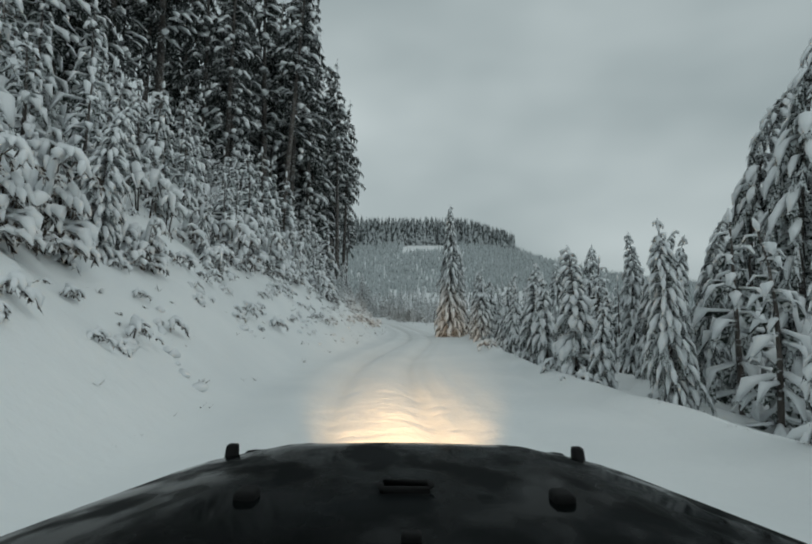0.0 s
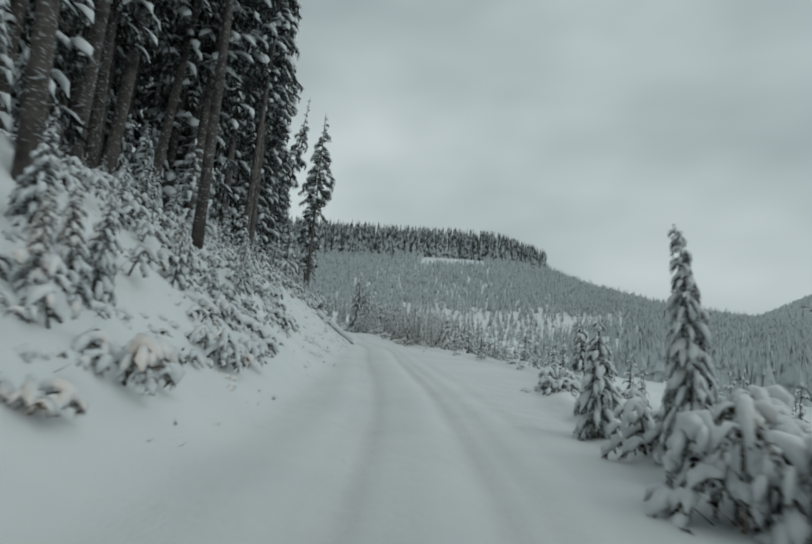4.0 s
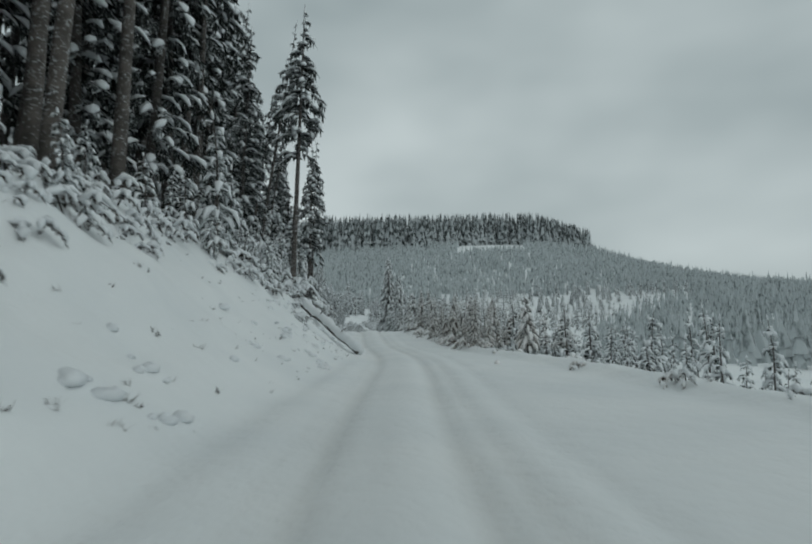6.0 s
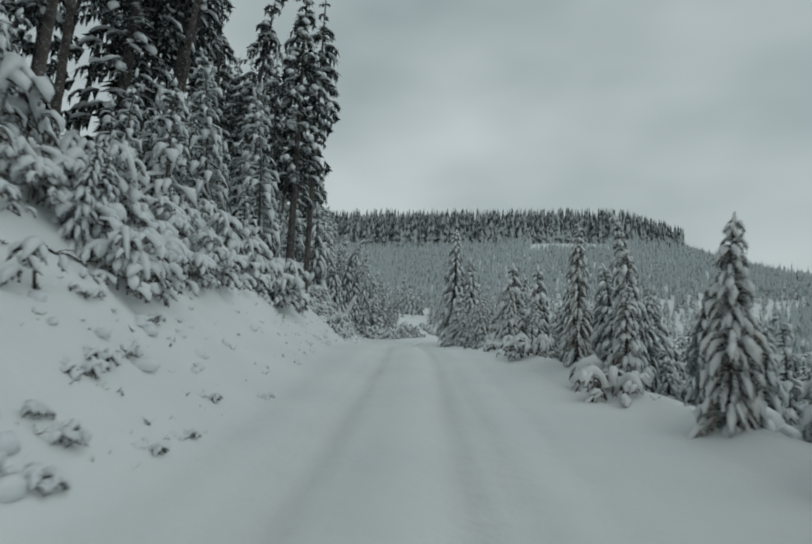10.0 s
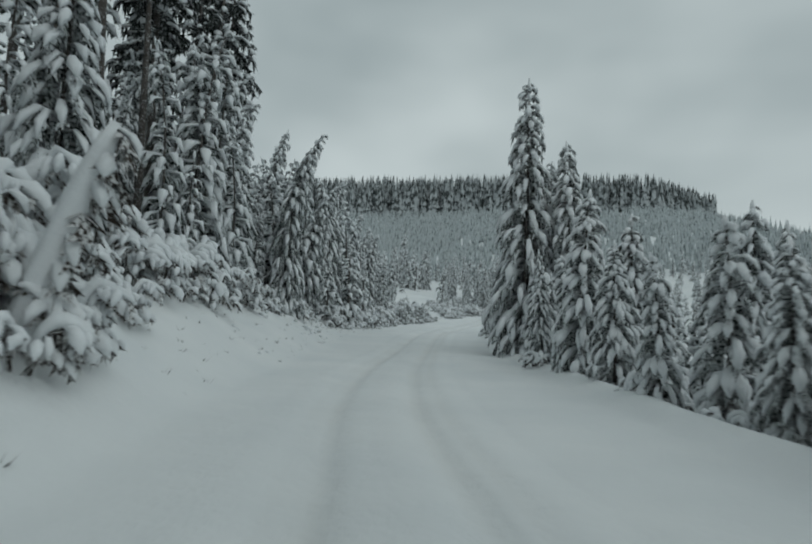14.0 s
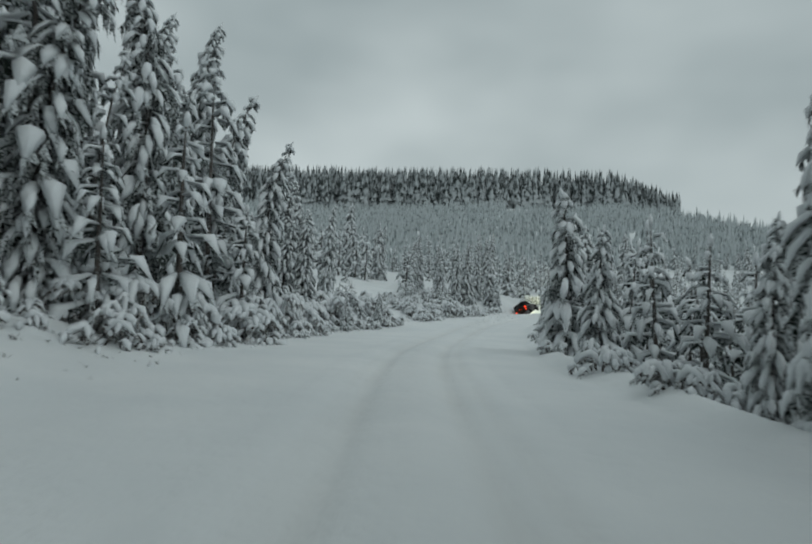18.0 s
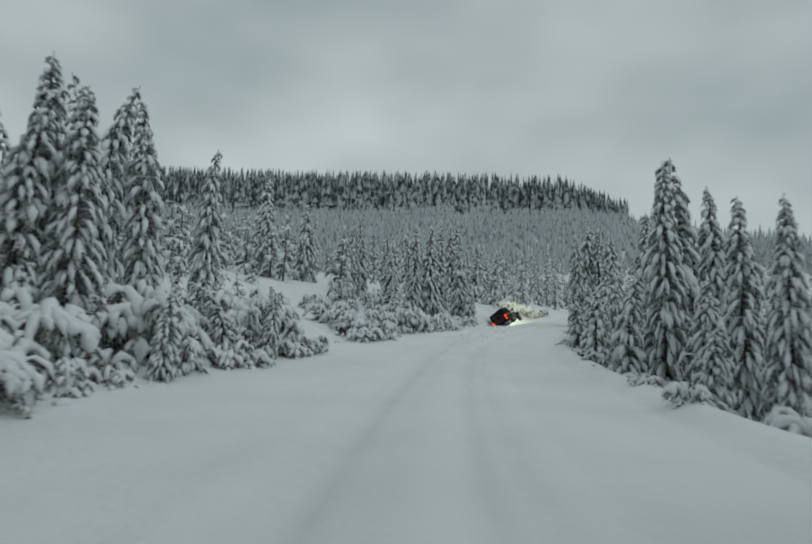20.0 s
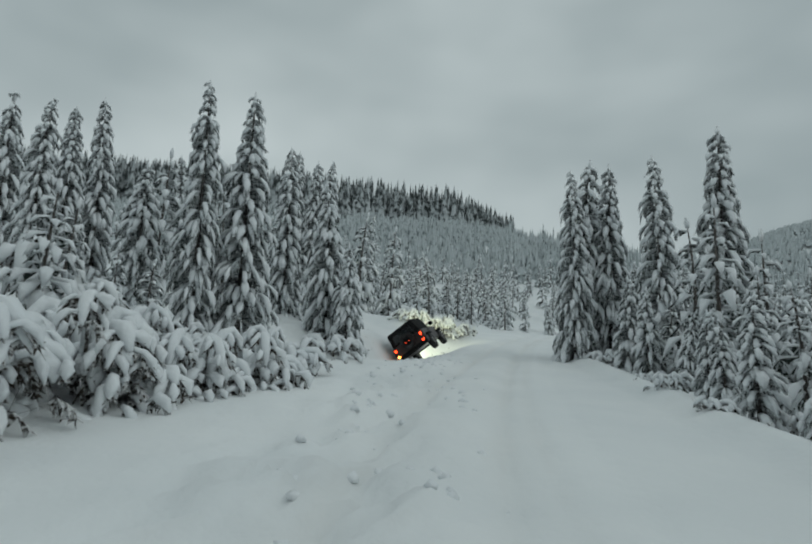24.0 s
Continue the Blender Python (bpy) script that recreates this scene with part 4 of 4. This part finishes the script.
scatter(60, (202, 224), (-12, -7), lambda x, y: bush(rnd.choice((2, 4, 0)), x, y, rnd.uniform(0.85, 1.25), rnd.uniform(0, 360)), keep=lambda x, y, u: not open_slope(x, y), gap=1.0)
scatter(90, (60, 96), (4.4, 9), low_shrub(0.35, 0.7), keep=clear_right(0.1), gap=0.7)
scatter(110, (56, 114), (10, 34), pick(SMALL, 1.8, 4), gap=1.7)
scatter(170, (100, 130), (3.8, 7.5), low_shrub(0.55, 1.1), keep=clear_right(0.15), gap=0.65)
scatter(170, (200, 262), (-14, -5.6), shrub(0.6, 1.05), keep=lambda x, y, u: (not 236 < y < 256 or u < -7) and not open_slope(x, y), gap=0.85)
scatter(230, (96, 262), (3.6, 8), low_shrub(0.5, 0.95), keep=clear_right(0.45), gap=0.85)
scatter(240, (52, 102), (6, 17), low_shrub(0.55, 1.1), keep=clear_right(0.5), gap=0.85)
scatter(90, (60, 98), (4, 12), low_shrub(0.3, 0.6), keep=clear_right(0.5), gap=0.9)
scatter(50, (2, 62), (4.2, 7), low_shrub(0.5, 0.9), keep=clear_right(0.4), gap=1.1)
scatter(380, (296, 338), (-50, 50), pick(SMALL, 3.5, 7.5), keep=lambda x, y, u: abs(u) > 5 or y > 312, gap=2.3)


# ---- the far forest ----
def far_tree(rng, pile, x, y, z, h, r, tiers, n):
    for k in range(tiers):
        t0 = k / tiers
        z0 = z + h * (0.04 + 0.96 * t0) - 0.06 * h
        z1 = z + h * min(1.0, 0.04 + 0.96 * (t0 + 1.75 / tiers))
        rr = r * (1 - t0) ** 0.85 * rng.uniform(0.85, 1.15)
        b = len(pile.v)
        ph = rng.uniform(0, 6.28)
        for j in range(n):
            q = rr * rng.uniform(0.65, 1.25)
            a = ph + 6.283 * j / n
            pile.v.append((x + q * math.cos(a), y + q * math.sin(a), z0 + rng.uniform(-0.05, 0.05) * h))
        pile.v.append((x + rng.uniform(-0.06, 0.06) * r, y, z1))
        for j in range(n):
            pile.f.append((b + j, b + (j + 1) % n, b + n))


def far_forest():
    rng = random.Random(5)
    young, old = Pile(), Pile()
    spots = []
    for _ in range(46000):
        x, y = rng.uniform(-330, 420), rng.uniform(60, 560)
        u = x - float(road_x(y))
        if (y < 300 and -42 < u < 35) or (y < 336 and abs(u) < 50) or (u < 0 and y < 225) or abs(x - 2) > 60 + 0.75 * (y - 20):
            continue
        y1 = float(np.interp(x, [-300, 60, 140, 300, 900], [522, 530, 540, 560, 700]))
        if y > y1 + (20 if x > 100 else -14):
            continue
        if -6 + 5 * wobble(x, y, 0.09) < x < 46 and 460 + 0.3 * (x - 10) < y:
            continue
        if wobble(x, y, 0.035) > 0.985:
            continue
        spots.append((x, y))
    zs = land(np.array([s[0] for s in spots]), np.array([s[1] for s in spots]))
    for (x, y), z in zip(spots, zs):
        far_tree(rng, young, x, y, float(z), rng.uniform(3.8, 7.2) * (1.3 if rng.random() < 0.12 else 1) * (1.2 if x > 70 else 1), rng.uniform(0.75, 1.3), 4 if y < 330 else 3, 5 if y < 330 else 4)
    spots = []
    for _ in range(2200):
        x = rng.uniform(-330, 101)
        y1 = float(np.interp(x, [-300, -10, 0, 50, 60, 101], [510, 514, 527, 533, 518, 524]))
        spots.append((x, y1 + rng.uniform(0, 1) ** 1.5 * 70))
    zs = land(np.array([s[0] for s in spots]), np.array([s[1] for s in spots]))
    for (x, y), z in zip(spots, zs):
        h = rng.uniform(20, 29) * (1.0 if x < 62 else 1.0 - (x - 62) * 0.006)
        far_tree(rng, old, x, y, float(z) - 1, h, rng.uniform(2.6, 3.7), 7, 6)
    far_tree(rng, old, -66, 535, float(land(-66, 535)), 27, 2.6, 6, 6)
    far_tree(rng, old, 70, 535, float(land(70, 535)), 24, 2.8, 6, 6)
    for _ in range(15000):
        x, y = rng.uniform(420, 1900), rng.uniform(800, 1900)
        z = float(far_mountain(x, y)) - 30
        if z > 12 and 0.35 < x / y < 1.6 and wobble(x, y, 0.02) < 0.8:
            far_tree(rng, young, x, y, z - 2, rng.uniform(16, 26), rng.uniform(7, 10), 1, 4)
    tagged(part("far_young_forest", young.mesh("far_young_forest"), YOUNG_FOREST, smooth_faces=False), "frosted young conifer forest covering the far hillside, paled for haze", "forest", kind="stuff")
    tagged(part("far_old_forest", old.mesh("far_old_forest"), OLD_FOREST, smooth_faces=False), "dark mature conifer forest along the ridge top", "forest", kind="stuff")


far_forest()


plant(298)
grow(300)


# ---- small growth poking out of the snow ----
def tufts():
    rng = random.Random(9)
    pile = Pile()
    for _ in range(2000):
        y = rng.uniform(6, 262) if _ < 1500 else rng.uniform(84, 128)
        toe = float(np.interp(y, BANK_Y, TOE_L))
        if rng.random() < 0.72:
            u = -toe - 0.4 - abs(rng.gauss(0, 2.4))
        else:
            u = float(np.interp(y, TOE_RY, TOE_R)) + 0.5 + abs(rng.gauss(0, 1.5))
        x = float(road_x(y)) + u
        z = ground_z(x, y)
        s = rng.uniform(0.05, 0.17) * (0.8 if 84 < y < 128 else 1)
        for _k in range(rng.randint(4, 9)):
            a = rng.uniform(0, 6.283)
            b = np.array([x + rng.uniform(-0.5, 0.5) * s, y + rng.uniform(-0.5, 0.5) * s, z - 0.03])
            tip = b + np.array([math.cos(a) * s * 0.9, math.sin(a) * s * 0.9, s * rng.uniform(0.2, 1.0)])
            w = np.array([-math.sin(a), math.cos(a), 0]) * s * rng.uniform(0.07, 0.14)
            pile.tri(b - w, b + w, tip)
    tagged(part("dry_tufts", pile.mesh("dry_tufts"), TWIG, smooth_faces=False), "small dry stalks and twigs sticking out of the snow", "plants", kind="stuff")


tufts()


# ---- clods and lumps of snow on the banks ----
def clods():
    rng = random.Random(19)
    pile = Pile()
    for y0, y1, u0, u1, count in ((8, 62, -6, -3.4, 60), (60, 88, -5.2, -3.0, 60), (86, 110, -5.8, -2.6, 110), (104, 130, -8, -3.2, 110), (128, 168, -7, -4.2, 30), (166, 182, -10.5, -6, 60), (182, 245, -8, -5, 30), (60, 130, 3.6, 6.5, 30)):
        for _ in range(count):
            if rng.random() < 0.45 or not _:
                yc, uc = rng.uniform(y0, y1), rng.uniform(u0, u1)
            y, u = yc + rng.gauss(0, 0.35), uc + rng.gauss(0, 0.3)
            x = float(road_x(y)) + u
            s = rng.uniform(0.05, 0.15)
            z = ground_z(x, y) - s * 0.25
            a, long = rng.uniform(0, 3.14), rng.uniform(0.9, 1.5)
            rings = []
            for r, h in ((0.85, 0.0), (1.0, 0.6), (0.5, 1.1)):
                ring_pts = []
                for q in range(7):
                    b = 6.283 * q / 7
                    px, py = math.cos(b) * s * r * long * rng.uniform(0.8, 1.2), math.sin(b) * s * r * rng.uniform(0.8, 1.2)
                    ring_pts.append((x + px * math.cos(a) - py * math.sin(a), y + px * math.sin(a) + py * math.cos(a), z + s * h * rng.uniform(0.8, 1.2)))
                rings.append(ring_pts)
            pile.strip(rings)
    # the lumps that the stuck car's wheels threw up
    for _ in range(230):
        k = rng.random() ** 0.7
        x, y = -18.6 + 6.3 * k + rng.choice((-0.8, 0.8, 0)) + rng.gauss(0, 0.3), 227 + 24 * k + rng.gauss(0, 0.4)
        s = rng.uniform(0.03, 0.085) * (1 + 0.3 * k)
        z, a = ground_z(x, y) - s * 0.6, rng.uniform(0, 3.14)
        rings = []
        for r, h in ((0.9, 0.0), (1.0, 0.6), (0.5, 1.1)):
            rings.append([(x + s * r * math.cos(a + 0.9 * q) * rng.uniform(0.7, 1.3), y + s * r * math.sin(a + 0.9 * q) * rng.uniform(0.7, 1.3), z + s * h * rng.uniform(0.8, 1.2)) for q in range(7)])
        pile.strip(rings)
    tagged(part("snow_clods", pile.mesh("snow_clods"), SNOW_LOAD), "small fallen clods and lumps of snow on the banks", "snow", kind="stuff")


clods()


# ---- fallen branch on the bank ----
def fallen_branch():
    rng = random.Random(8)
    root = new("fallen_branch")
    tagged(root, "thin dark fallen branch lying on the snowy bank", "branch")
    wood = Pile()
    ends = np.linspace((-11.74, 111.7), (-11.93, 114.0), 9)
    pts = [np.array([x, y, ground_z(x, y) + 0.05 + rng.uniform(0, 0.04)]) for x, y in ends]
    tube(wood, pts, [0.028 - 0.002 * k for k in range(9)], 6)
    part("stem", wood.mesh("stem"), TWIG, root)
    for k in (2, 4, 5, 7):
        twig = Pile()
        tube(twig, [pts[k], pts[k] + np.array([rng.uniform(-0.1, 0.1), 0.2, 0.08]), pts[k] + np.array([rng.uniform(-0.2, 0.2), 0.42, 0.1])], [0.014, 0.01, 0.004], 5)
        part("twig", twig.mesh("twig"), TWIG, root)


fallen_branch()


# ---- fallen log ----
def fallen_log():
    rng = random.Random(3)
    root = new("fallen_log")
    tagged(root, "fallen tree trunk lying down the bank, capped with snow", "log")
    a, b = np.array([-4.75, 96.0, ground_z(-4.75, 96.0) + 0.08]), np.array([-9.0, 101.6, 0])
    b[2] = ground_z(b[0], b[1]) + 0.25
    wood, cap = Pile(), Pile()
    pts = [a + (b - a) * k / 14 + np.array([0, 0, 0.04 * math.sin(k)]) for k in range(15)]
    tube(wood, pts, [0.075 + 0.004 * k for k in range(15)], 9)
    tube(cap, [p + np.array([0.1, 0.1, 0.08]) for p in pts], [0.2 + 0.09 * rng.random() for _ in pts], 8)
    part("stem", wood.mesh("stem"), BARK, root)
    part("snow_cap", cap.mesh("snow_cap"), SNOW_LOAD, root, "long cap of white snow")
    for k in (4, 9):
        st = Pile()
        tube(st, [pts[k], pts[k] + np.array([0.25, -0.2, 0.3]), pts[k] + np.array([0.5, -0.3, 0.42])], [0.035, 0.025, 0.008], 5)
        part("branch_stub", st.mesh("branch_stub"), BARK, root)


fallen_log()


# ---- vehicles ----
def paint(name, color, rough, dirt, coat=0.0):
    m, n, l, b = material(name, rough)
    no = noise_node(n, l, 3.5, 6)
    c = ramp(n, l, no.outputs["Fac"], [(0.42, color), (0.75, dirt)])
    l.new(c.outputs["Color"], b.inputs["Base Color"])
    b.inputs["Coat Weight"].default_value = coat
    fine = noise_node(n, l, 60, 3)
    bump(n, l, b, [(fine.outputs["Fac"], 0.05, 0.002)])
    return m


BLACK_PAINT = paint("black_paint", (0.003, 0.004, 0.004), 0.16, (0.010, 0.012, 0.013))
_n, _l = BLACK_PAINT.node_tree.nodes, BLACK_PAINT.node_tree.links
_b = _n["Principled BSDF"]
_b.inputs["IOR"].default_value, _b.inputs["Specular IOR Level"].default_value = 1.08, 0.16
_wet = ramp(_n, _l, noise_node(_n, _l, 5.5, 6, stretch=(1, 0.5, 1)).outputs["Fac"], [(0.42, (0.07, 0.07, 0.07)), (0.58, (0.45, 0.45, 0.45))])
_l.new(_wet.outputs["Color"], _b.inputs["Roughness"])
DARK_RED = paint("dark_red_paint", (0.014, 0.006, 0.005), 0.4, (0.024, 0.015, 0.013))
PLASTIC = paint("black_plastic", (0.007, 0.007, 0.007), 0.75, (0.016, 0.016, 0.016))
PLASTIC.node_tree.nodes["Principled BSDF"].inputs["Specular IOR Level"].default_value = 0.12
RUBBER = paint("rubber", (0.010, 0.010, 0.010), 0.85, (0.05, 0.05, 0.05))
RIM = paint("rim_metal", (0.16, 0.16, 0.16), 0.4, (0.3, 0.3, 0.3))
GLASS, _n, _l, _b = material("dark_glass", 0.06)
_b.inputs["Base Color"].default_value = (0.01, 0.012, 0.013, 1)


def lamp_material(name, color, power):
    m, n, l, b = material(name, 0.3)
    b.inputs["Base Color"].default_value = (*color, 1)
    b.inputs["Emission Color"].default_value = (*color, 1)
    b.inputs["Emission Strength"].default_value = power
    return m


TAIL = lamp_material("tail_light", (1.0, 0.05, 0.01), 5.0)
MARKER = lamp_material("rear_marker", (1.0, 0.30, 0.05), 11.0)
HEAD = lamp_material("headlight", (1.0, 0.95, 0.72), 14.0)
WARM = lamp_material("warm_headlight", (1.0, 0.72, 0.4), 10.0)


def box(x0, x1, y0, y1, z0, z1, r=0.04, taper=None):
    bm = bmesh.new()
    bmesh.ops.create_cube(bm, size=1)
    for v in bm.verts:
        top = v.co.z > 0
        v.co = Vector(((x0 + x1) / 2 + v.co.x * (x1 - x0), (y0 + y1) / 2 + v.co.y * (y1 - y0), (z0 + z1) / 2 + v.co.z * (z1 - z0)))
        if taper and top:
            v.co.x *= taper[0]
            v.co.y += taper[1] if v.co.y < (y0 + y1) / 2 else -taper[2]
    if r:
        bmesh.ops.bevel(bm, geom=bm.edges[:], offset=r, segments=3, profile=0.6, affect="EDGES")
    return bm


def ring(radius, inner, width, n=28):
    """A tyre about the x axis."""
    pile = Pile()
    prof = [(inner, -width * 0.36), (radius * 0.86, -width * 0.5), (radius, -width * 0.36), (radius, width * 0.36), (radius * 0.86, width * 0.5), (inner, width * 0.36)]
    rings = []
    for k in range(n + 1):
        a = 6.28318 * k / n
        rings.append([(w, math.cos(a) * r, math.sin(a) * r) for r, w in prof])
    pile.strip(rings)
    pile.f = pile.f[:-2]
    return pile.mesh("tyre")


def disc(radius, depth, n=24):
    bm = bmesh.new()
    bmesh.ops.create_cone(bm, cap_ends=True, segments=n, radius1=radius, radius2=radius * 0.8, depth=depth)
    bmesh.ops.rotate(bm, verts=bm.verts, matrix=Matrix.Rotation(radians(90), 3, "Y"))
    for k in range(5):
        a = 6.283 * k / 5
        r = bmesh.ops.create_cone(bm, cap_ends=True, segments=10, radius1=radius * 0.18, radius2=radius * 0.14, depth=depth * 1.4)
        bmesh.ops.rotate(bm, verts=r["verts"], matrix=Matrix.Rotation(radians(90), 3, "Y"))
        bmesh.ops.translate(bm, verts=r["verts"], vec=(0, math.cos(a) * radius * 0.55, math.sin(a) * radius * 0.55))
    return bm


def wheel(parent, x, y, z, r=0.38, w=0.26, name="wheel", turn=0.0):
    hub = part(name, disc(r * 0.55, w * 0.75), RIM, parent)
    hub.matrix_local = pose(x, y, z, 0, 0, turn)
    part("tyre", ring(r, r * 0.52, w), RUBBER, hub)
    return hub


def glow(name, parent, m, energy, color, size, blend, radius=0.07):
    d = bpy.data.lights.new(name, "SPOT")
    d.energy, d.color, d.spot_size, d.spot_blend, d.shadow_soft_size = energy, color, radians(size), blend, radius
    ob = new(name, d)
    ob.parent = parent
    ob.matrix_local = m
    return ob


def stuck_car():
    root = new("off_road_car")
    tagged(root, "dark boxy off-road car tipped into the snowy ditch, lights on", "car")
    part("body", box(-0.86, 0.86, -2.0, 1.0, 0.45, 1.12, 0.07), DARK_RED, root)
    part("hardtop", box(-0.80, 0.80, -1.98, 0.35, 1.12, 1.80, 0.08, (0.88, 0.06, 0.32)), PLASTIC, root, "black hard top")
    part("bonnet", box(-0.70, 0.70, 0.9, 2.0, 0.78, 1.14, 0.08), DARK_RED, root)
    part("grille", box(-0.66, 0.66, 1.98, 2.05, 0.6, 1.06, 0.03), PLASTIC, root)
    for k in range(7):
        part("grille_slot", box(-0.36 + k * 0.12 - 0.03, -0.36 + k * 0.12 + 0.03, 2.045, 2.065, 0.68, 0.98, 0.012), GLASS, root)
    part("rear_bumper", box(-0.84, 0.84, -2.2, -2.0, 0.42, 0.62, 0.04), PLASTIC, root)
    part("front_bumper", box(-0.84, 0.84, 2.05, 2.25, 0.45, 0.63, 0.04), PLASTIC, root)
    part("rear_window", box(-0.58, 0.58, -2.0, -1.94, 1.22, 1.64, 0.04, (0.9, 0.05, 0)), GLASS, root)
    part("windscreen", box(-0.66, 0.66, 0.22, 0.3, 1.2, 1.68, 0.03, (0.9, -0.2, 0.2)), GLASS, root)
    for sx in (-1, 1):
        part("side_window", box(sx * 0.765 - 0.02, sx * 0.765 + 0.02, -1.75, -0.75, 1.2, 1.62, 0.015, (0.915, 0, 0)), GLASS, root)
        part("side_window", box(sx * 0.765 - 0.02, sx * 0.765 + 0.02, -0.65, 0.15, 1.2, 1.62, 0.015, (0.915, 0, 0.1)), GLASS, root)
        door = part("door", box(sx * 0.865 - 0.015, sx * 0.865 + 0.015, -0.68, 0.42, 0.55, 1.1, 0.012), DARK_RED, root)
        part("door_handle", box(sx * 0.89 - 0.015, sx * 0.89 + 0.015, -0.6, -0.44, 0.96, 1.0, 0.008), PLASTIC, door)
        part("door_mirror", box(sx * 0.98 - 0.09, sx * 0.98 + 0.09, 0.3, 0.42, 1.14, 1.34, 0.03), PLASTIC, root)
        part("tail_light", box(sx * 0.74 - 0.05, sx * 0.74 + 0.05, -2.07, -1.98, 0.9, 1.02, 0.02), TAIL, root, "glowing red tail light")
        part("rear_marker", box(sx * 0.72 - 0.06, sx * 0.72 + 0.06, -2.22, -2.19, 0.6, 0.68, 0.01), MARKER if sx < 0 else TAIL, root, "small glowing rear lamp")
        for fy in (-1.25, 1.35):
            part("wheel_arch", box(sx * 0.90 - 0.09, sx * 0.90 + 0.09, fy - 0.5, fy + 0.5, 0.74, 0.86, 0.04, (1, 0.12, 0.12)), PLASTIC, root)
            wheel(root, sx * 0.82, fy, 0.38)
        head = part("headlight", disc(0.11, 0.08), HEAD, root, "lit round headlight")
        head.matrix_local = pose(sx * 0.5, 2.06, 0.86, 0, 0, 90)
        glow("headlight_beam", head, pose(0.12, 0, 0, 0, -84, 0), 750, (0.97, 1.0, 0.62), 75, 0.8)
    spare = part("spare_wheel", disc(0.2, 0.2), PLASTIC, root)
    spare.matrix_local = pose(0.05, -2.12, 1.02, 0, 0, 90)
    part("tyre", ring(0.37, 0.19, 0.24), RUBBER, spare)
    for sx in (-0.05, 0.15):
        part("plate_lamp", box(sx - 0.015, sx + 0.015, -2.27, -2.235, 0.98, 1.01, 0.006), TAIL, root)
    root.matrix_basis = pose(-12.1, 252.2, 7.55, 8, -38, -29)
    return root


stuck_car()


def bonnet_car():
    """The front end of the car whose drive this is, where it stands as the way begins."""
    root = new("car_front")
    tagged(root, "black wet bonnet and front end of an off-road car", "car")
    pile = Pile()
    rows = []
    for k in range(16):
        t = k / 15
        y = 0.62 + 1.66 * t
        hw = 0.92 - 0.20 * t ** 1.15 - (0.05 * max(0, t - 0.9) * 10)
        zc = 1.208 - 0.085 * t - (0.07 * max(0, t - 0.9) * 10) ** 1.4
        row = []
        for j in range(21):
            s = j / 10 - 1
            row.append((s * hw, y - 0.05 * s * s * t, zc - 0.055 * abs(s) ** 4 - 0.018 * s * s + 0.02 * math.exp(-((abs(s) - 0.55) / 0.08) ** 2) * (1 - t * 0.6)))
        rows.append(row)
    rows.append([(x, y + 0.01, z - 0.1) for x, y, z in rows[-1]])
    pile.strip(rows, closed=False)
    part("bonnet", pile.mesh("bonnet"), BLACK_PAINT, root, "glossy black bonnet with meltwater")
    part("engine_bay", box(-0.6, 0.6, 0.5, 2.18, 0.55, 1.05, 0.05), PLASTIC, root)
    part("cowl", box(-0.86, 0.86, 0.42, 0.62, 0.6, 1.2, 0.04), PLASTIC, root)
    grille = part("grille", box(-0.62, 0.62, 2.18, 2.27, 0.62, 1.08, 0.04), BLACK_PAINT, root)
    for k in range(7):
        part("grille_slot", box(-0.3 + k * 0.1 - 0.03, -0.3 + k * 0.1 + 0.03, 2.262, 2.285, 0.68, 1.0, 0.01), GLASS, grille)
    part("front_bumper", box(-0.85, 0.85, 2.3, 2.52, 0.45, 0.66, 0.05), PLASTIC, root)
    for sx in (-1, 1):
        part("wing", box(sx * 0.78 - 0.16, sx * 0.78 + 0.16, 0.6, 2.1, 0.72, 0.9, 0.06), BLACK_PAINT, root)
        wheel(root, sx * 0.8, 1.35, 0.38)
        part("bonnet_catch", box(sx * 0.62 - 0.02, sx * 0.62 + 0.02, 2.05, 2.12, 1.07, 1.128, 0.012, (1, 0.03, 0)), PLASTIC, root, "black rubber bonnet catch")
        part("bonnet_buffer", box(sx * 0.35 - 0.024, sx * 0.35 + 0.024, 1.27, 1.34, 1.15, 1.19, 0.014), PLASTIC, root, "matt black rubber buffer")
        head = part("headlight", disc(0.1, 0.08), WARM, root, "lit warm round headlight")
        head.matrix_local = pose(sx * 0.48, 2.27, 0.9, 0, 0, 90)
        glow("headlight_beam", head, pose(0.12, 0, 0, 0, -86.6, 0), 8500, (1.0, 0.60, 0.27), 22, 1.0)
    loop = Pile()
    tube(loop, [(-0.05, 1.33, 1.182), (0.055, 1.33, 1.182), (0.062, 1.365, 1.184), (0.055, 1.40, 1.18), (-0.05, 1.40, 1.18), (-0.056, 1.365, 1.182), (-0.05, 1.33, 1.182)], [0.008] * 7, 8)
    part("tie_loop", loop.mesh("tie_loop"), PLASTIC, root, "matt black metal loop")
    part("washer_jet", box(-0.005, 0.03, 0.99, 1.02, 1.18, 1.203, 0.008), PLASTIC, root)
    root.matrix_basis = pose(0, 0, ground_z(0, 1.3), 0, 0, 0)


bonnet_car()
